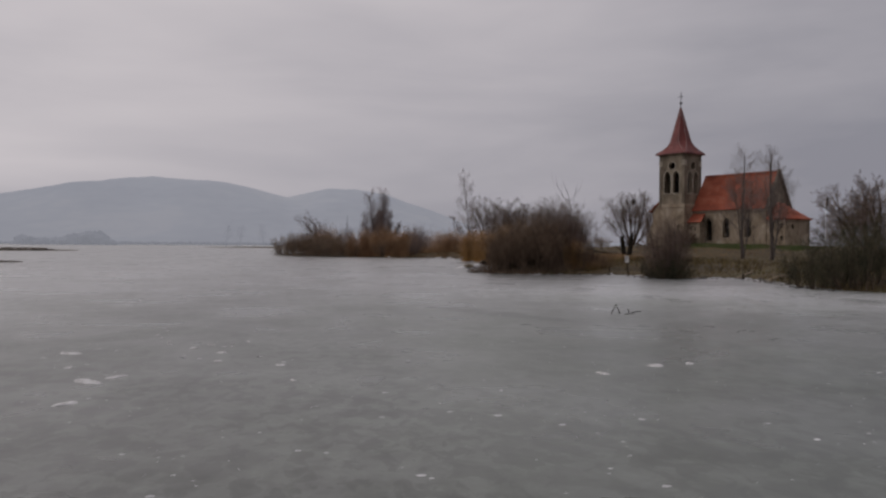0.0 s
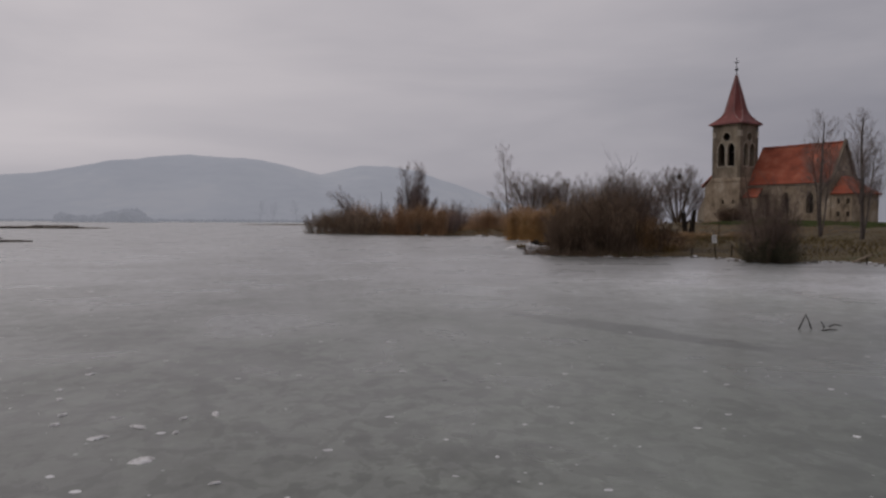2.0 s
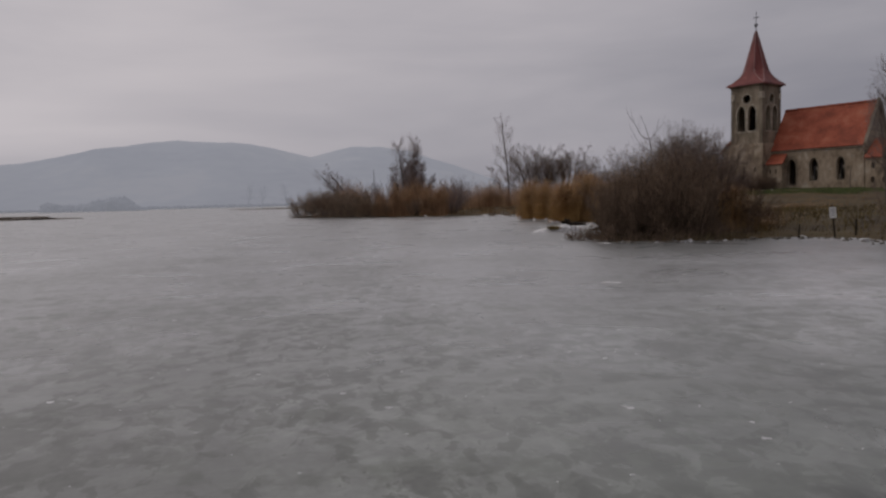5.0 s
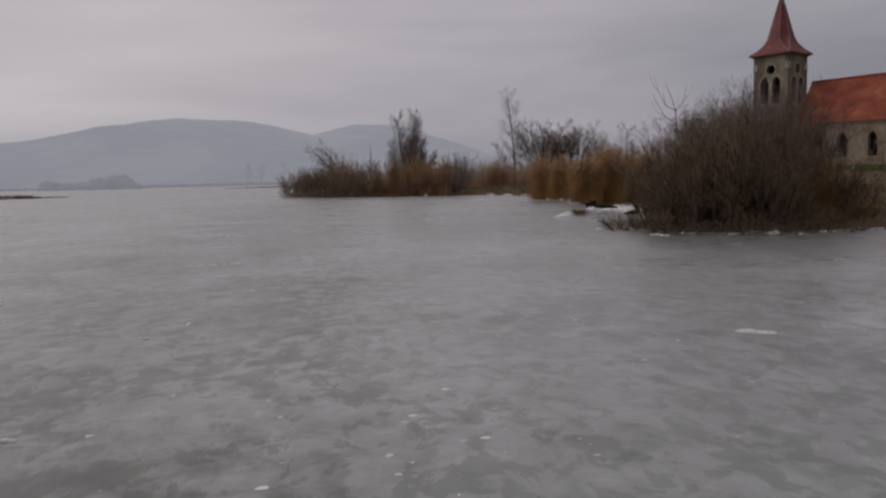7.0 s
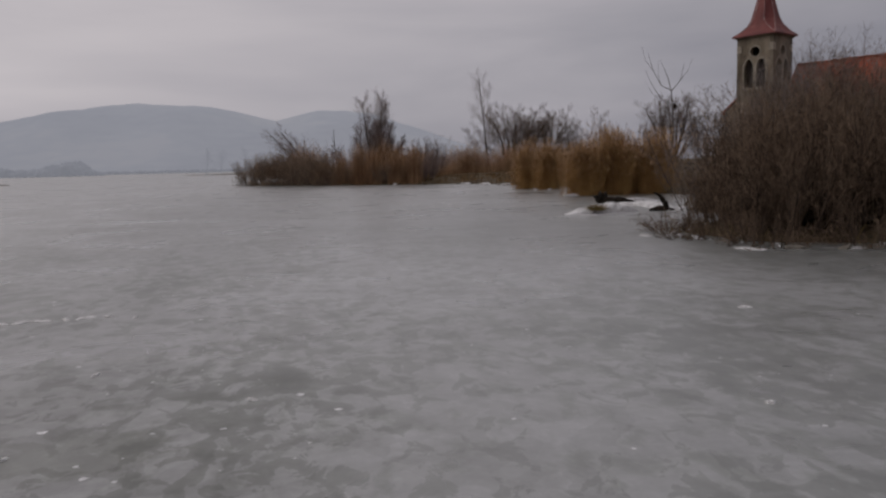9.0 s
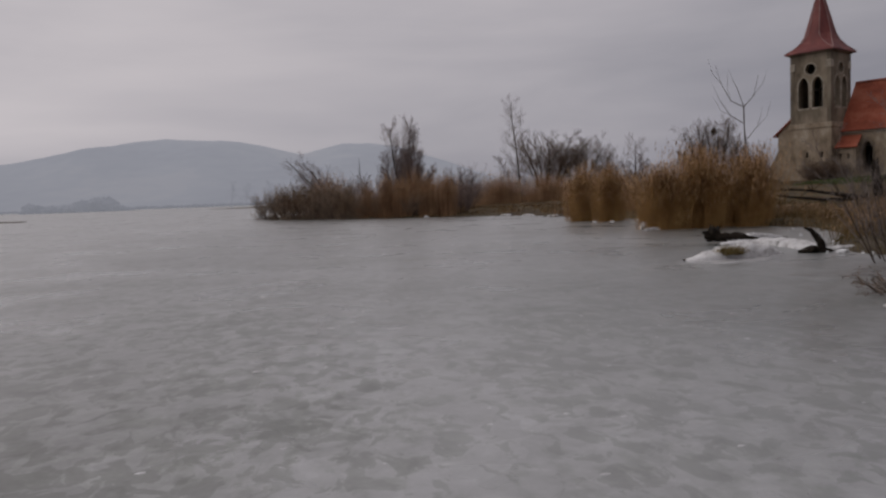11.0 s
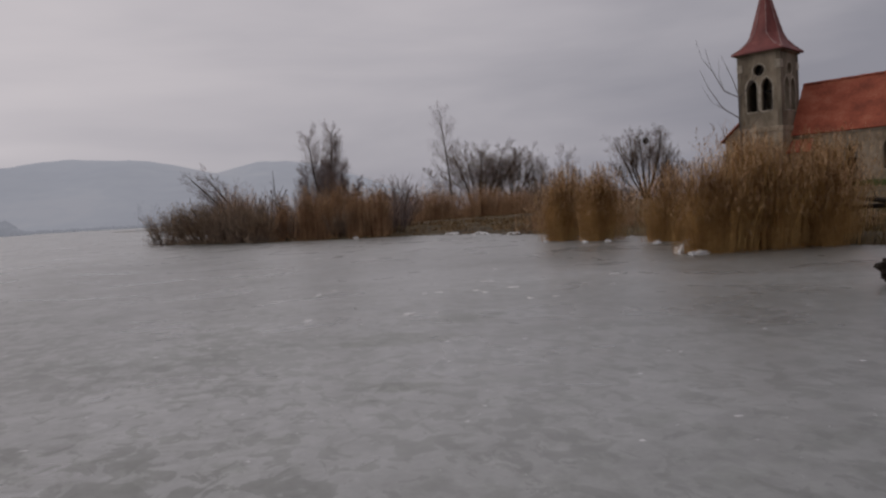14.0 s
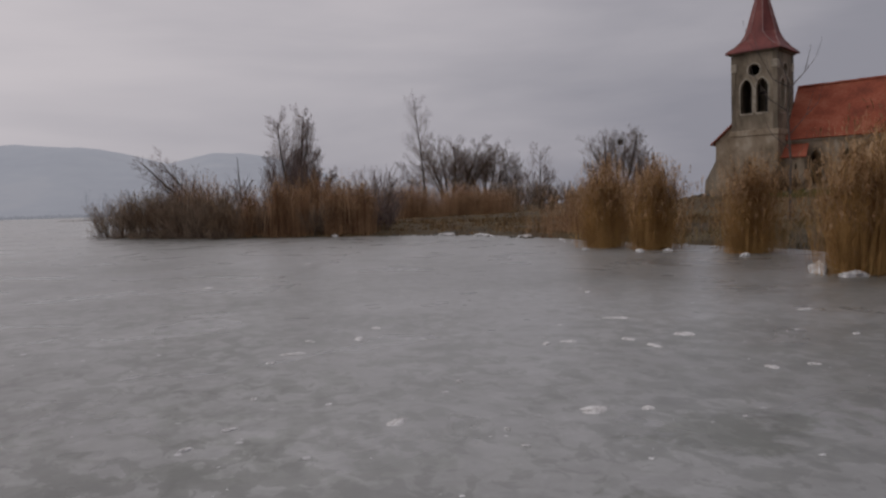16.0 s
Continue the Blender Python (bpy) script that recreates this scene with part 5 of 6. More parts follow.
def green_grass():
    """Short green turf round the church."""
    rng = np.random.default_rng(10)
    n = 26000
    lx, ly = rng.uniform(4, 30, n), rng.uniform(-16, -0.4, n)
    a = radians(CH_TURN)
    x, y = 73.7 + math.cos(a) * lx - math.sin(a) * ly, 124.34 + math.sin(a) * lx + math.cos(a) * ly
    patch = np.sin(x * 0.5) * np.sin(y * 0.4 + 1) + rng.normal(0, 0.4, n)
    x, y = x[patch > -0.2], y[patch > -0.2]
    n = len(x)
    base = np.stack([x, y, land_height(x, y) - 0.02], 1)
    t = rng.uniform(0, 2 * np.pi, n)
    side = np.stack([np.cos(t), np.sin(t), np.zeros(n)], 1) * 0.03
    up = rng.uniform(0.1, 0.24, n)[:, None] * np.array([0, 0, 1.0])
    lean = side[:, [1, 0, 2]] * rng.uniform(0.5, 2, n)[:, None]
    v = np.stack([base - side, base + side, base + up * 0.7 + lean * 0.5 + side * 0.6, base + up + lean], 1).reshape(-1, 3)
    q = np.arange(n)[:, None] * 4 + np.arange(4)[None]
    tagged(new("green_grass", mesh_quads("green_grass", v, q, M_GREEN)), "short green turf on the church rise", "grass", kind="stuff")


reed_clump("reed_clump", 18.42, 40.94, 0.8, 0.5, 0, 160, 1.7, 33, "sparse pale dry stalks among the sallow stems", M_REED, 0.006, 5, group="reed clumps")

for k, (x, y, rx, ry, turn, n, h) in enumerate(((26.05, 61.1, 2.6, 2.2, 20, 1000, 0.9), (30.55, 60.1, 3.0, 2.6, 0, 800, 0.7), (26.55, 65.59, 2.2, 2.0, 0, 700, 0.7), (35.55, 61.6, 3.4, 2.6, 0, 600, 0.6), (20.6, 53.3, 1.3, 0.9, 40, 700, 0.8), (22.6, 55.6, 1.4, 1.0, 45, 800, 0.9), (24.6, 57.8, 1.6, 1.3, 40, 800, 0.9), (24.4, 54.2, 1.8, 1.4, 30, 700, 0.8), (28.4, 56.6, 2.2, 1.8, 20, 700, 0.8), (31.5, 65.5, 2.4, 1.8, 20, 600, 0.8), (19.53, 41.7, 1.1, 1.4, 0, 900, 0.9), (21.35, 44.15, 1.6, 1.6, 0, 700, 0.75))):
    reed_clump("tall_dry_grass", x, y, rx, ry, turn, n, 0.62 * h, 60 + k, "stand of brown dry sedge behind the shore", M_SEDGE, 0.006, 4, group="tall dry grass", plume=1)
grass_sheet("dry_grass", 9, 90000, 78, 150, M_GRASS, "matted pale straw-coloured grass on the far bank")
grass_sheet("meadow_grass", 19, 100000, 14, 80, M_MEADOW, "brown-olive winter grass on the near bank")
green_grass()


# ---- snow and ice on the lake ----
def blob_sheet(name, x, y, wide, seed, label, group, mat=M_SNOW, flat=0.25, high=0.009):
    """A thin uneven patch lying on the ice."""
    rng = random.Random(seed)
    n = 44
    turn = rng.uniform(0, 3.14)
    verts, faces = [(0, 0, high)], []
    for k in range(n):
        a = 2 * math.pi * k / n
        r = wide * 0.5 * (1 + 0.28 * math.sin(2 * a + seed) + 0.1 * math.sin(3 * a + 2 * seed) + 0.05 * math.sin(6 * a + seed) + rng.uniform(-0.04, 0.04))
        px, py = r * math.cos(a), r * math.sin(a) * 0.62
        verts += [(px * 0.8, py * 0.8, high * rng.uniform(0.6, 1)), (px, py, -0.004)]
    for k in range(n):
        a, b = 1 + 2 * k, 1 + 2 * ((k + 1) % n)
        faces += [(0, a, b), (a, a + 1, b + 1, b)]
    ob = new(name, mesh_from(name, verts, faces, mat, smooth=True))
    ob.matrix_world = pose(x, y, 0.004, 0, 0, math.degrees(turn))
    return tagged(ob, label, "snow", group)


PATCHES = [(-0.62, 8.66, 0.21), (-1.09, 9.3, 0.15), (-0.85, 9.59, 0.14), (-0.05, 8.1, 0.07), (-1.58, 10.09, 0.09), (-1.54, 9.76, 0.1), (-1.93, 11.14, 0.09), (-1.8, 10.7, 0.1), (-1.85, 11.91, 0.12), (-0.27, 9.92, 0.13), (-0.52, 9.81, 0.08), (-0.51, 9.36, 0.07),
           (5.44, 6.33, 0.3), (6.01, 6.41, 0.18), (4.41, 5.84, 0.22), (0.92, 29.04, 0.1), (7.38, 27.47, 0.34), (5.83, 28.63, 0.12), (6.87, 31.68, 0.1), (8.83, 34.81, 0.18)]
PATCHES += [(-2.84, 8.92, 0.35), (-1.76, 6.66, 0.26), (-2.04, 6.4, 0.4), (-1.93, 5.07, 0.25), (0.26, 7.25, 0.16), (-0.61, 7.77, 0.16), (0.4, 6.03, 0.1), (-2.52, 7.52, 0.16), (0.71, 25.71, 0.11), (1.29, 29.82, 0.14)]
PATCHES += [(-6, 23.51, 0.3), (-4.71, 22.34, 0.28), (1.79, 36.7, 0.1), (3.25, 32.87, 0.1), (1.9, 34, 0.09), (1.77, 32.07, 0.07), (3.28, 48.58, 0.2), (5.4, 46.89, 0.1), (0.27, 36.76, 0.22), (0.49, 36.81, 0.2), (0.7, 36.83, 0.26), (0.97, 36.85, 0.16), (1.2, 36.87, 0.24), (1.45, 36.88, 0.14),
            (8.3, 57.58, 0.32), (6.64, 57.98, 0.23), (6.35, 61.41, 0.28), (7.35, 62.07, 0.24), (6.69, 62.2, 0.14), (6.01, 60.99, 0.12), (11.32, 60.2, 0.35), (10.47, 60.24, 0.21), (11.35, 61.83, 0.35), (10.49, 59.74, 0.2)]
PATCHES += [(9.4, 60.49, 0.18), (9.72, 60.48, 0.22), (8.74, 57.42, 0.15), (10.82, 58.16, 0.19), (11.31, 58.07, 0.13), (5.33, 58.39, 0.12), (4.97, 57.99, 0.11), (12.75, 64.98, 0.2), (5.63, 59.32, 0.09), (7.65, 59.09, 0.08),
            (7.39, 57.4, 0.06), (7.33, 56.96, 0.07), (14.28, 61.06, 0.21), (13.16, 59.15, 0.13), (7.81, 62.82, 0.22), (5.85, 70.78, 0.34), (9.35, 76.97, 0.36)]
for k, (x, y, w) in enumerate(PATCHES):
    blob_sheet("snow_patch", x, y, 0.95 * w, 200 + k, "thin white patch of frozen snow on the ice", "snow patches")


def ice_flecks():
    """Countless small frost crumbs and refrozen chips."""
    rng = np.random.default_rng(31)
    verts, faces = [], []
    count = 12500
    xs, ys = rng.uniform(-16, 20, count), rng.uniform(-4, 88, count)
    dens = np.sin(xs * 0.45 + 2 * np.sin(ys * 0.13)) * np.sin(ys * 0.31 + xs * 0.1)
    keep = (shore_distance(xs, ys) < -0.6) & (rng.random(count) < 0.35 + 0.35 * (dens > 0.1) + 0.3 * (ys < 20))
    for x, y in zip(xs[keep], ys[keep]):
        w = float(min(0.042, 0.008 * rng.pareto(1.5) + 0.009))
        n, base = 7, len(verts)
        verts.append((x, y, 0.004))
        for k in range(n):
            a = 2 * math.pi * k / n
            r = w * rng.uniform(0.5, 1.2)
            verts.append((x + r * math.cos(a), y + 0.8 * r * math.sin(a), 0.001))
        faces += [(base, base + 1 + k, base + 1 + (k + 1) % n) for k in range(n)]
    tagged(new("ice_flecks", mesh_from("ice_flecks", verts, faces, M_ICEBIT)), "scattered white frost crumbs on the lake ice", "snow", kind="stuff")


ice_flecks()


def lump(name, x, y, sx, sy, sz, turn, seed, mat, label, category, group="", z=0.0, rough=0.16, parent=None):
    """A rounded uneven mass that sits in its support."""
    bm = bmesh.new()
    bmesh.ops.create_icosphere(bm, subdivisions=4, radius=1.0)
    for v in bm.verts:
        p = v.co.copy()
        f = 1 + rough * noise.noise(p * 1.7 + Vector((seed, 0, 0))) * 2 + rough * 0.7 * noise.noise(p * 4.5 + Vector((0, seed, 0))) + rough * 0.35 * noise.noise(p * 11 + Vector((seed, seed, 0)))
        v.co = Vector((p.x * sx * f, p.y * sy * f, max(p.z, -0.35) * sz * f))
    for f in bm.faces:
        f.smooth = True
    me = bpy.data.meshes.new(name)
    bm.to_mesh(me)
    bm.free()
    me.materials.append(mat)
    if parent:
        ob = child(name, me, parent, label)
        ob.matrix_local = pose(x, y, z, 0, 0, turn)
        return ob
    ob = new(name, me)
    ob.matrix_world = pose(x, y, z, 0, 0, turn)
    return tagged(ob, label, category, group)


def snow_bank(name, spine, seed, mat, label, category, crag=0.8):
    """A heap along a line of (x, y, half width, height), steep and ragged at its edge, uneven on top."""
    x0, y0 = spine[0][:2]
    rows, cols = 14 * (len(spine) - 1) + 1, 21
    verts = []
    for i in range(rows):
        f = i / 14
        k = min(int(f), len(spine) - 2)
        a, b = spine[k], spine[k + 1]
        e = f - k
        e = e * e * (3 - 2 * e)
        x, y, w, h = (p + (q - p) * e for p, q in zip(a, b))
        d = Vector((b[0] - a[0], b[1] - a[1])).normalized()
        for c in range(cols):
            u = 2 * c / (cols - 1) - 1
            p = Vector((x + seed * 7.3, y, u * w))
            edge = w * (1 + 0.35 * noise.noise(Vector((x * 2.1, y * 2.1, seed + (u > 0)))) + 0.18 * noise.noise(Vector((x * 6, y * 6, seed - (u > 0)))))
            rise = max(0.0, 1 - abs(u) ** 2.4) ** 0.55
            rough = 1 + crag * (0.5 * noise.noise(p * 2.2) + 0.35 * noise.noise(p * 6.0) + 0.22 * noise.noise(p * 15.0))
            lift = h * rise * rough * (1 - 0.25 * u) if abs(u) < 1 else -0.02
            verts.append((x - d.y * u * edge - x0, y + d.x * u * edge - y0, lift))
    faces = [(i * cols + c, i * cols + c + 1, (i + 1) * cols + c + 1, (i + 1) * cols + c) for i in range(rows - 1) for c in range(cols - 1)]
    ob = new(name, mesh_from(name, verts, faces, mat, smooth=True))
    ob.location = (x0, y0, 0)
    return tagged(ob, label, category)


snow_bank("snow_mound", [(13.0, 50.7, 0.12, 0.05), (13.45, 50.62, 0.42, 0.16), (14.1, 50.72, 0.55, 0.26), (14.8, 50.95, 0.5, 0.3), (15.4, 51.15, 0.36, 0.21), (15.95, 51.35, 0.15, 0.05)], 1, M_SNOW, "long white mound of refrozen snow at the shore", "snow")
snow_bank("ice_shelf", [(12.9, 50.5, 0.15, 0.015), (13.5, 50.1, 0.5, 0.03), (14.2, 50.2, 0.5, 0.03), (15.0, 50.6, 0.35, 0.025), (15.8, 51.0, 0.12, 0.015)], 2, M_SHELF, "thin grey ice shelf in front of the snow mound", "ice", 0.8)
snow_bank("snow_ridge", [(16.35, 54.75, 0.12, 0.04), (17.0, 54.7, 0.3, 0.11), (17.7, 54.3, 0.45, 0.17), (17.85, 53.4, 0.5, 0.19), (17.5, 52.4, 0.42, 0.15), (17.2, 51.7, 0.2, 0.05)], 3, M_SNOW, "low white ridge of ice and snow behind the mound", "snow")
snow_bank("snow_ridge", [(17.2, 51.6, 0.12, 0.04), (17.9, 51.6, 0.2, 0.07), (18.7, 51.9, 0.2, 0.06), (19.6, 52.3, 0.12, 0.04)], 4, M_SNOW, "low white crust along the water's edge", "snow", 0.9)
snow_bank("snow_ridge", [(17.6, 56.2, 0.15, 0.06), (18.3, 56.3, 0.3, 0.2), (19.0, 56.5, 0.25, 0.14), (19.8, 56.7, 0.1, 0.04)], 5, M_SNOW, "crusted white heap behind the driftwood", "snow", 0.8)


def grass_tuft(x, y, z, r, h, n, seed, label):
    rng = random.Random(seed)
    tubes = Tubes()
    for _ in range(n):
        a, lean = rng.uniform(0, 6.28), rng.uniform(0.2, 1.2)
        d = Vector((math.cos(a) * math.sin(lean), math.sin(a) * math.sin(lean), math.cos(lean)))
        p = Vector((rng.uniform(-r, r), rng.uniform(-r, r) * 0.6, -0.03))
        ln = h * rng.uniform(0.5, 1.2)
        tubes.add([p, p + d * ln * 0.6, p + d * ln + Vector((0, 0, -0.25 * ln))], [0.006, 0.005, 0.002], 3)
    ob = new("grass_tuft", tubes.mesh("grass_tuft", M_TUFT))
    ob.location = (x, y, z)
    return tagged(ob, label, "grass")


grass_tuft(14.0, 50.35, 0.16, 0.26, 0.3, 420, 5, "tuft of yellowed grass poking out of the snow mound")
grass_tuft(17.1, 39.8, 0.05, 0.35, 0.4, 160, 6, "pale grass tussock under the thicket")
for k, (x, y, sx, sy, sz) in enumerate(((18.95, 64.19, 0.32, 0.2, 0.13), (19.15, 65.25, 0.52, 0.26, 0.26), (20.45, 74.16, 0.2, 0.12, 0.09), (21.35, 73.77, 0.15, 0.12, 0.09), (19.75, 76.56, 0.16, 0.12, 0.08), (21.45, 70.18, 0.25, 0.13, 0.1), (12.59, 103, 0.35, 0.2, 0.2), (15.35, 100.2, 0.3, 0.2, 0.18), (21.35, 95.48, 0.5, 0.2, 0.14), (22.14, 92.01, 0.45, 0.3, 0.16), (22.73, 87.63, 0.4, 0.4, 0.16), (11.95, 43.05, 0.24, 0.14, 0.03), (12.4, 39.8, 0.3, 0.12, 0.03), (14.17, 39.13, 0.2, 0.1, 0.03))):
    lump("ice_lump", x, y, sx, sy, sz, 40 * k, 10 + k, M_SNOW, "white lump of frozen spray at the reed foot" if k < 8 else "white ice crust heaped on the shoreline", "ice", "ice lumps", rough=0.22)


def crust_line(name, pts, wide, seed, label, category):
    """Broken plates and stones heaped along a stretch of the shore: many small pieces in one mesh."""
    rng = random.Random(seed)
    bm = bmesh.new()
    for (ax, ay), (bx, by) in zip(pts, pts[1:]):
        for _ in range(int(math.hypot(bx - ax, by - ay) * (2.4 if category == "ice" else 9))):
            f = rng.random()
            x, y = ax + (bx - ax) * f + rng.gauss(0, wide), ay + (by - ay) * f + rng.gauss(0, wide)
            r = min(0.16, 0.02 + 0.022 * rng.paretovariate(2.0))
            m = pose(x, y, max(0, ground_z(x, y)) + r * 0.1, rng.uniform(-20, 20), rng.uniform(-20, 20), rng.uniform(0, 360)) @ Matrix.Diagonal((r * rng.uniform(0.8, 1.8), r * rng.uniform(0.6, 1.2), r * rng.uniform(0.35, 0.8), 1))
            made = bmesh.ops.create_icosphere(bm, subdivisions=1, radius=1, matrix=m)
            for v in made["verts"]:
                v.co += Vector((rng.uniform(-1, 1), rng.uniform(-1, 1), rng.uniform(-1, 1))) * r * 0.2
    me = bpy.data.meshes.new(name)
    bm.to_mesh(me)
    bm.free()
    me.materials.append(M_ICEBIT if category == "ice" else M_ROCK)
    tagged(new(name, me), label, category, kind="stuff")


NEAR_SHORE = [(12.55, 43.05), (13.11, 40.18), (15.62, 38.6), (19.78, 39), (20.69, 37.38), (19.8, 33.81), (21.66, 32.88), (24.61, 34.12), (24.74, 31.8), (22.55, 26.4), (21.47, 22.26)]
crust_line("shore_stones", NEAR_SHORE, 0.25, 51, "dark small stones and clods along the shoreline", "stones")
crust_line("shore_ice", NEAR_SHORE, 0.2, 52, "broken white ice crust along the shoreline", "ice")
crust_line("shore_stones", [(15.93, 98.8), (19.89, 96.78), (22.34, 92.22), (22.82, 86.44)], 0.35, 53, "dark clods at the foot of the dry bank", "stones")
crust_line("shore_ice", [(19.89, 96.57), (22.04, 92.22), (22.72, 86.44), (22.56, 80.53), (23.45, 75.56), (23.75, 71.07), (22.75, 67.58)], 0.3, 54, "broken white ice along the bank", "ice")
crust_line("shore_ice", [(22.95, 60.8), (21.15, 56.61), (18.35, 53.02), (17.15, 50.63), (19.55, 49.23)], 0.3, 55, "broken white ice along the grass edge", "ice")

# ---- driftwood, stumps, posts ----
def log(name, pts, radii, label, mat=M_DEADWOOD, category="log", sides=9, twigs=0, seed=0, group=""):
    """A trunk or limb along points, with short broken branches."""
    rng = random.Random(seed)
    base = Vector(pts[0])
    ob = thing(name, *base, 0, label, category, group)
    tubes = Tubes()
    path = [Vector(p) - base for p in pts]
    full, fr = [], []
    for k in range(len(path) - 1):
        for f in (0, 0.33, 0.67):
            full.append(path[k].lerp(path[k + 1], f) + unit(rng) * radii[k] * 0.18)
            fr.append(max(0.006, (radii[k] + (radii[k + 1] - radii[k]) * f) * rng.uniform(0.88, 1.12)))
    full.append(path[-1])
    fr.append(radii[-1])
    tubes.add([full[0] - (full[1] - full[0]) * 0.02, *full, full[-1] + (full[-1] - full[-2]) * 0.05], [fr[0] * 0.3, *fr, fr[-1] * 0.2], sides)
    child("trunk", tubes.mesh("trunk", mat), ob)
    for _ in range(twigs):
        i = rng.randrange(1, len(full))
        d = (unit(rng) + Vector((0, 0, 0.5))).normalized()
        ln = rng.uniform(0.4, 1.3) * (0.4 + 4 * fr[i])
        small = Tubes()
        small.add([full[i], full[i] + d * ln * 0.5 + unit(rng) * 0.05, full[i] + d * ln], [fr[i] * 0.4, fr[i] * 0.25, 0.006], 4)
        child("branch", small.mesh("branch", mat), ob)
    return ob


drift = log("driftwood_log", [(16.5, 55.25, 0.16), (16.8, 55.1, 0.24), (17.15, 54.95, 0.22), (17.5, 54.8, 0.12), (17.85, 54.6, 0.02)], [0.1, 0.11, 0.12, 0.09, 0.05], "black wet driftwood stump frozen at the shore", seed=3)
lump("root_ball", -0.02, 0.02, 0.25, 0.22, 0.27, 0, 21, M_DEADWOOD, "", "", z=0.06, rough=0.45, parent=drift)
for k, (px, py, pz) in enumerate(((-0.2, 0.05, 0.2), (-0.24, -0.02, 0.02), (0.12, 0.05, 0.32))):
    t = Tubes()
    t.add([Vector((0.0, 0.02, 0.08)), Vector((px * 0.7, py, 0.05 + pz * 0.7)), Vector((px * 1.25, py * 1.4, 0.04 + pz))], [0.09, 0.06, 0.015], 7)
    child("root", t.mesh("root", M_DEADWOOD), drift)
snag = log("snag", [(16.95, 51.0, -0.02), (16.92, 51.0, 0.2), (16.82, 51.02, 0.4), (16.66, 51.05, 0.56), (16.5, 51.08, 0.64)], [0.13, 0.1, 0.08, 0.055, 0.02], "dark curved root snag rising from the ice", category="snag", seed=4)
for pts, radii in (([(-0.05, 0.0, 0.06), (-0.3, 0.02, 0.1), (-0.62, 0.05, 0.03)], [0.12, 0.11, 0.06]), ([(0.05, 0.0, 0.05), (0.25, 0.05, 0.03), (0.45, 0.1, -0.02)], [0.1, 0.07, 0.03]), ([(-0.15, -0.05, 0.1), (-0.32, -0.12, 0.16), (-0.45, -0.15, 0.05)], [0.05, 0.045, 0.02])):
    t = Tubes()
    t.add([Vector(p) for p in pts], radii, 7)
    child("root", t.mesh("root", M_DEADWOOD), snag)


def stump_pair():
    x, y = 37.15, 71.77
    z = g(x, y)
    ob = thing("tree_stump", x, y, z, 0, "dark broken double trunk standing on the grassy bank", "stump")
    rng = random.Random(8)
    for dx, dy, h, lean in ((-0.42, 0.25, 2.2, -0.04), (0.36, -0.3, 2.4, 0.04)):
        t = Tubes()
        pts = [Vector((dx * (0.5 + 0.5 * f) + lean * f, dy * (0.5 + 0.5 * f), -0.15 + (h + 0.15) * f)) for f in (0, 0.1, 0.25, 0.5, 0.75, 0.97, 1.0)]
        t.add(pts, [0.6, 0.38, 0.28, 0.25, 0.24, 0.22, 0.05], 10)
        for k in range(4):
            a = 1.6 * k + h
            p = Vector((dx + lean + 0.13 * math.cos(a), dy + 0.13 * math.sin(a), h - 0.12))
            t.add([p, p + Vector((0.02, 0.01, 0.18 + 0.09 * (k % 3))), p + Vector((0.05 * math.cos(a), 0, 0.3 + 0.12 * (k % 3)))], [0.09, 0.06, 0.01], 5)
        child("trunk", t.mesh("trunk", M_DEADWOOD), ob)
    t = Tubes()
    t.add([Vector((-0.2, 0.1, 1.1)), Vector((0.1, 0, 1.55)), Vector((0.35, -0.2, 1.75))], [0.07, 0.06, 0.05], 6)
    t.add([Vector((-0.5, 0.3, 0.9)), Vector((-0.9, 0.5, 1.1)), Vector((-1.1, 0.6, 1.4))], [0.05, 0.04, 0.01], 5)
    child("branch", t.mesh("branch", M_DEADWOOD), ob)


stump_pair()


def gz(x, y, up=0.0):
    return (x, y, g(x, y) + up)


log("fallen_limb", [gz(36.45, 71.57, 0.2), gz(34.85, 72.57, 0.6), gz(33.35, 73.97, 0.9), gz(31.55, 75.36, 1.0)], [0.17, 0.11, 0.07, 0.03], "long dark fallen limb on the grass", twigs=9, seed=11, group="fallen limbs")
log("fallen_limb", [gz(35.95, 72.17, 0.2), gz(34.15, 73.17, 0.3), gz(32.55, 73.97, 0.45), gz(31.15, 74.76, 0.75)], [0.14, 0.1, 0.06, 0.03], "dark fallen branch lying before the stump", twigs=8, seed=12, group="fallen limbs")
log("fallen_limb", [gz(38.35, 70.77, 0.05), gz(38.85, 70.57, 0.5), gz(39.25, 70.47, 1.05)], [0.07, 0.06, 0.04], "pale barkless branch leaning from the ground", M_PALEWOOD, seed=13, group="fallen limbs")
log("fallen_limb", [gz(37.15, 70.97, 0.05), gz(37.65, 70.67, 0.3), gz(38.05, 70.47, 0.5)], [0.06, 0.05, 0.03], "pale broken branch beside the stump", M_PALEWOOD, seed=14, group="fallen limbs")
log("fallen_limb", [gz(36.25, 71.77, 0.1), gz(36.05, 71.77, 0.4), gz(35.75, 71.87, 0.65)], [0.06, 0.05, 0.02], "pale splintered branch end", M_PALEWOOD, seed=15, group="fallen limbs")
log("driftwood_log", [gz(24.53, 33.24, 0.1), gz(25.01, 33.51, 0.12), gz(25.9, 33.6, 0.1)], [0.09, 0.08, 0.06], "pale driftwood log on the shoreline", M_PALEWOOD, seed=16, twigs=1)
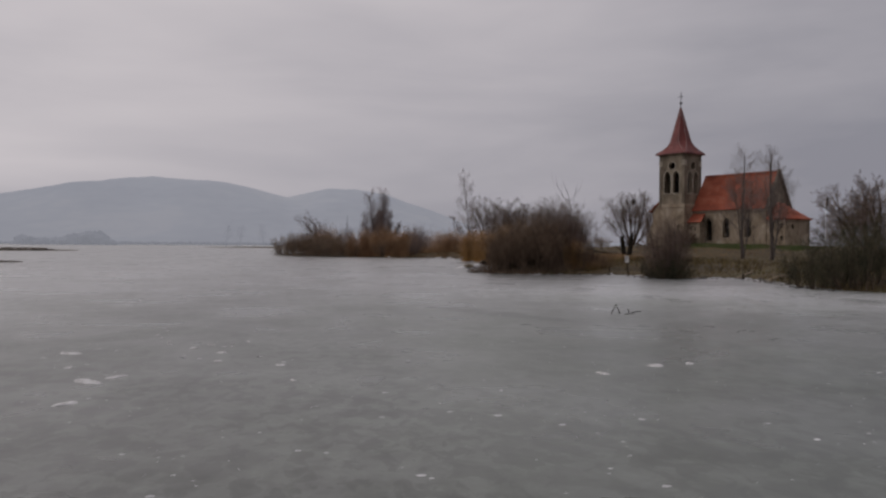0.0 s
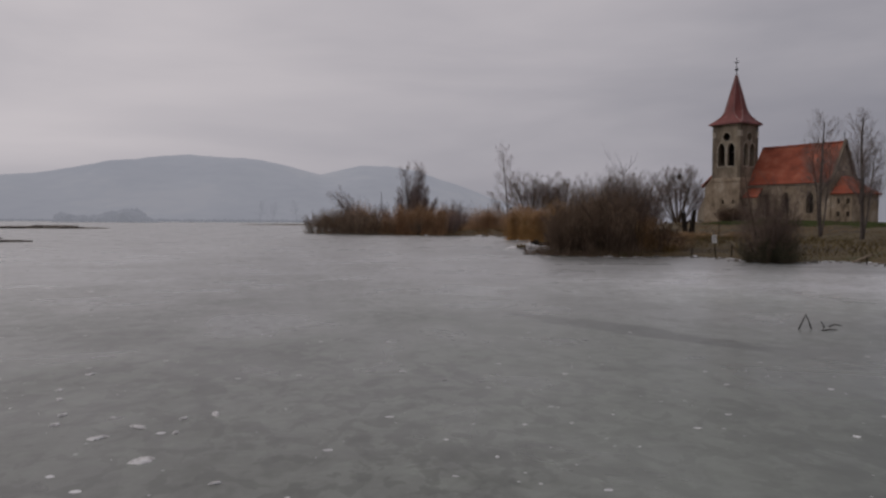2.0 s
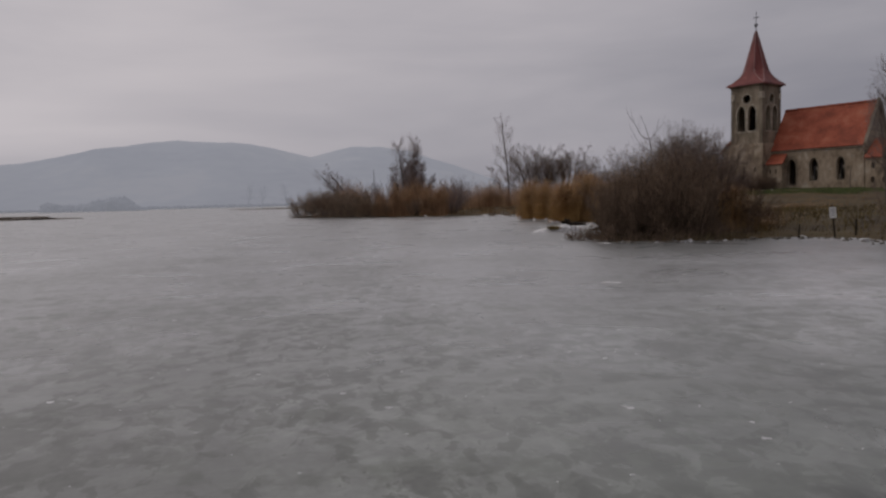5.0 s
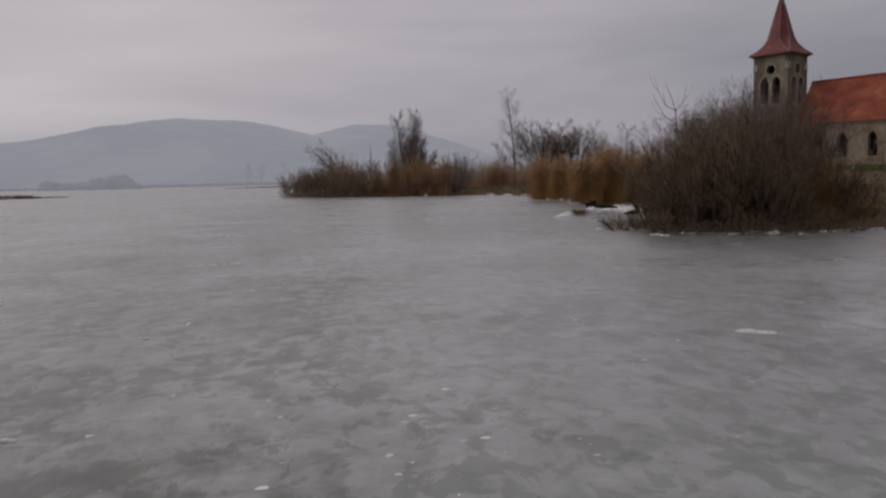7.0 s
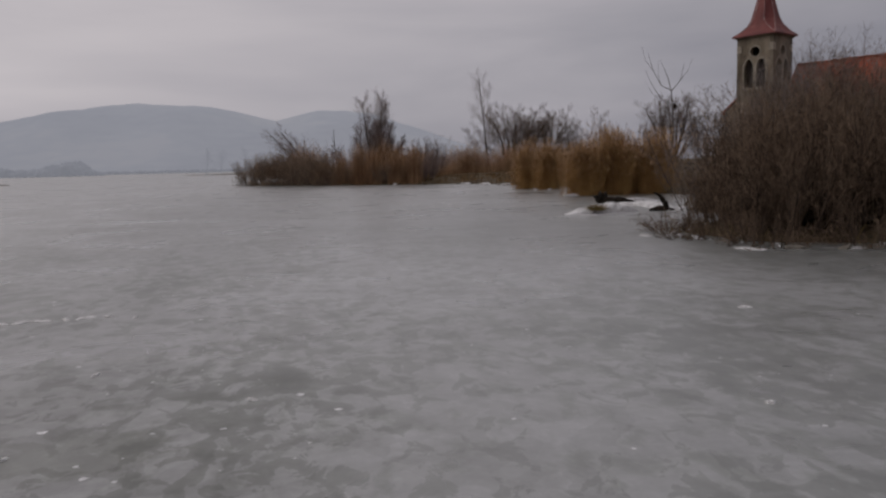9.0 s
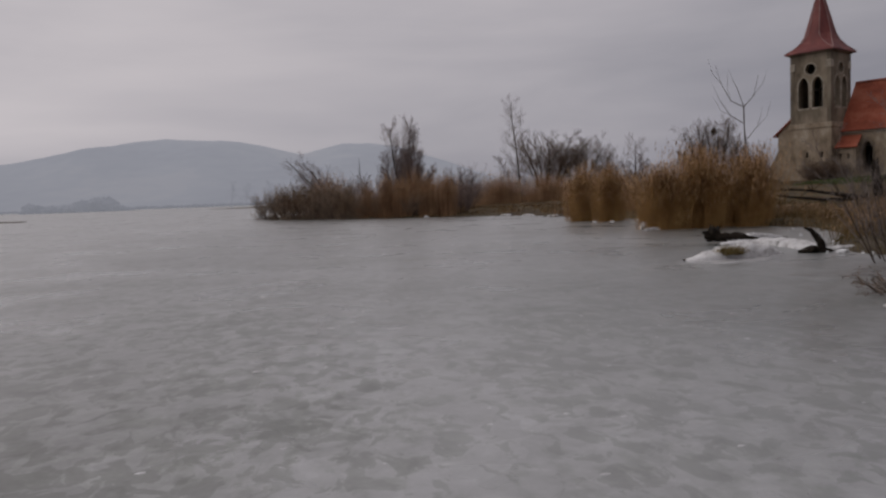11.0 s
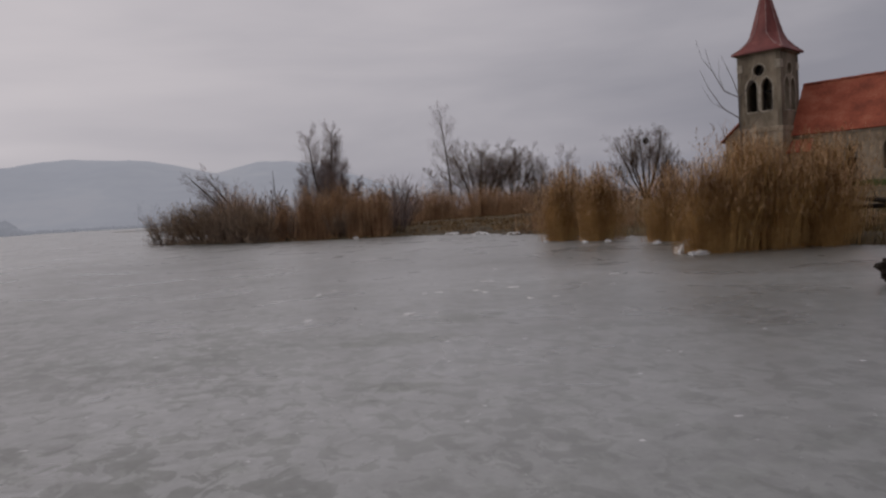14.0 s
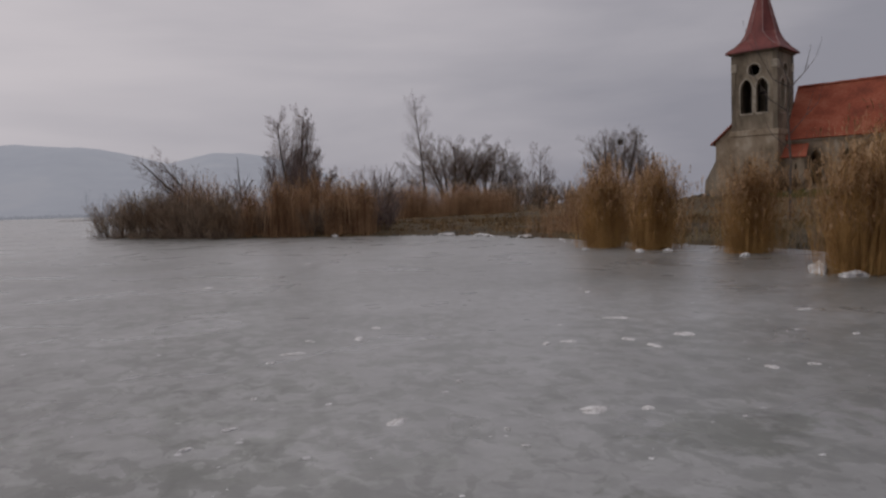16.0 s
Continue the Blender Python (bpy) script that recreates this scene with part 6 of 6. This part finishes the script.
log("driftwood_log", [gz(24.44, 30.54, 0.1), gz(25.06, 30.18, 0.12), gz(25.86, 30.27, 0.1)], [0.08, 0.08, 0.05], "pale bleached branch at the ice edge", M_PALEWOOD, seed=17, twigs=1)


def slab(x, y, turn):
    ob = thing("concrete_slab", x, y, g(x, y) - 0.02, turn, "pale broken concrete slab in the grass", "slab")
    bm = bmesh.new()
    prism(bm, [(-0.6, -0.4), (0.45, -0.45), (0.65, 0.1), (0.3, 0.45), (-0.5, 0.35)], 0.0, 0.22, "z")
    part("block", bm, M_TRIM, ob, bevel=0.03)


slab(39.75, 69.98, 10)


def notice_sign():
    x, y = 20.64, 37.9
    ob = thing("notice_sign", x, y, g(x, y) - 0.1, -33, "small white notice board on a leaning dark post", "sign")
    bm = bmesh.new()
    bmesh.ops.create_cone(bm, cap_ends=True, segments=8, radius1=0.035, radius2=0.03, depth=1.5, matrix=Matrix.Translation((0, 0, 0.75)))
    part("post", bm, M_DEADWOOD, ob, "dark wooden post")
    bm = bmesh.new()
    box(bm, -0.11, 0.11, -0.06, -0.035, 1.02, 1.42)
    panel = part("board", bm, M_SIGN, ob, "white painted board", bevel=0.006)
    for k in range(4):
        bm = bmesh.new()
        box(bm, -0.08, 0.08 - 0.04 * (k % 2), -0.066, -0.06, 1.33 - 0.075 * k, 1.355 - 0.075 * k)
        part("print_bar", bm, M_SIGNBAR, panel)
    ob.rotation_euler[1] = radians(-5)


notice_sign()


def stake(x, y, h, lean, turn, label):
    ob = thing("stake", x, y, g(x, y) - 0.1, turn, label, "stake", "shore stakes")
    ob.rotation_euler[1] = radians(lean)
    bm = bmesh.new()
    bmesh.ops.create_cone(bm, cap_ends=True, segments=7, radius1=0.04, radius2=0.03, depth=h + 0.1, matrix=Matrix.Translation((0, 0, (h + 0.1) / 2)))
    part("post", bm, M_DEADWOOD, ob)


stake(19.79, 38.87, 0.75, 6, 20, "short weathered stake at the shore")
stake(21.49, 37.93, 0.6, -4, 80, "short weathered stake beside the notice")
stake(23.87, 31.44, 0.7, 2, 10, "dark stake standing at the ice edge")
stake(44, 78, 1.7, 1, 0, "thin fence post in the grass")

# crossed sticks frozen upright in the ice
sticks = thing("crossed_sticks", 8.5, 14.07, 0, 0, "dry twigs frozen upright into the ice", "twigs")
for pts in ([(-0.13, 0, -0.02), (-0.05, 0.01, 0.12), (0.01, 0, 0.25)], [(0.13, 0.02, -0.02), (0.06, 0, 0.13), (0.0, 0, 0.24)], [(0.42, 0.1, -0.02), (0.4, 0.1, 0.06), (0.36, 0.1, 0.11)], [(0.5, 0.1, 0.02), (0.62, 0.12, 0.05), (0.75, 0.1, 0.03)], [(0.15, -0.2, 0.0), (0.3, -0.2, 0.02), (0.45, -0.18, 0.0)]):
    t = Tubes()
    t.add([Vector(p) for p in pts], [0.012, 0.01, 0.006], 5)
    child("twig", t.mesh("twig", M_DEADWOOD), sticks)


def mud_bar(x, y, length, wide, high, turn, seed):
    """A low stony bar lying in the ice."""
    rng = random.Random(seed)
    ob = thing("mud_bar", x, y, 0, turn, "low brown mud and gravel bar out in the ice", "gravel bar", "mud bars")
    lump("bank", 0, 0, length / 2, wide / 2, high, 0, seed, M_GRAVEL, "", "", rough=0.4, parent=ob)
    bm = bmesh.new()
    for _ in range(420):
        f, s = rng.uniform(-0.95, 0.95), rng.uniform(-0.9, 0.9)
        top = high * max(0, 1 - f * f - s * s * 0.6) ** 0.5
        r = rng.uniform(0.05, 0.22)
        bmesh.ops.create_icosphere(bm, subdivisions=1, radius=1, matrix=Matrix.Translation((f * length / 2, s * wide / 2 * (1 - f * f) ** 0.5, top * 0.75)) @ Matrix.Diagonal((r * 1.4, r, r * 0.7, 1)))
    tagged(part("gravel", bm, M_GRAVEL, ob, "grey wet stones"), kind="stuff")


mud_bar(-60, 180, 25, 6, 0.6, 4, 71)
mud_bar(-33.4, 66.5, 17, 3.2, 0.42, 8, 72)

# the twig ball in the tall field tree
rngn = random.Random(77)
ball = Tubes()
for _ in range(260):
    p = unit(rngn) * rngn.uniform(0.2, 0.6)
    d = unit(rngn) * 0.45
    ball.add([p - d, p, p + d], [0.012, 0.016, 0.012], 3)
nest = new("bird_nest", ball.mesh("bird_nest", M_DEADWOOD))
nest.location = (96.1, 188.0, 14.2)
tagged(nest, "dark round ball of twigs in a bare tree", "nest")


def stone_block(lx, ly, sx, sy, sz, turn, seed):
    p = church.matrix_world @ Vector((lx, ly, 0))
    lump("stone_block", p.x, p.y, sx, sy, sz, turn, seed, M_ROCK, "grey fallen stone block in the grass by the tower", "stone", "fallen stones", z=g(p.x, p.y), rough=0.2)


for k, (lx, ly, r) in enumerate(((-5.5, -5.0, 0.5), (-4.2, -6.0, 0.4), (-3.0, -5.4, 0.55), (-6.8, -4.2, 0.4), (4.8, -6.5, 0.4), (8.0, -9.0, 0.35))):
    stone_block(lx, ly, r, 0.8 * r, 0.75 * r, 50 * k, 90 + k)
p = church.matrix_world @ Vector((15.9, -2.2, 0))
log("dead_sapling", [(p.x, p.y, g(p.x, p.y) - 0.1), (p.x, p.y + 0.05, g(p.x, p.y) + 1.6), (p.x + 0.1, p.y, g(p.x, p.y) + 3.2)], [0.07, 0.055, 0.02], "thin dead sapling beside the church wall", M_BARK, "tree", sides=6, twigs=4, seed=31)


def banner_flag():
    """A small dark pennant on a thin pale pole."""
    x, y = 47.7, 54.4
    ob = thing("banner_flag", x, y, g(x, y) - 0.1, 30, "small dark pennant on a thin pale pole", "flag")
    bm = bmesh.new()
    bmesh.ops.create_cone(bm, cap_ends=True, segments=8, radius1=0.03, radius2=0.02, depth=6.0, matrix=Matrix.Translation((0, 0, 3.0)))
    part("pole", bm, M_SIGN, ob, "thin pale pole")
    bm = bmesh.new()
    cols = []
    for k in range(7):
        f = k / 6
        w = 0.06 * math.sin(5 * f)
        cols.append([bm.verts.new((0.02 + 0.34 * f, w + dy, 5.0 + 0.25 * f + dz * (1 - 0.25 * f))) for dy, dz in ((0, 0), (0, 0.75), (0.012, 0.75), (0.012, 0))])
    for a, b in zip(cols, cols[1:]):
        for i in range(4):
            bm.faces.new((a[i], b[i], b[(i + 1) % 4], a[(i + 1) % 4]))
    bm.faces.new(cols[0])
    bm.faces.new(cols[-1][::-1])
    part("pennant", bm, M_IRON, ob, "dark furled cloth")


banner_flag()
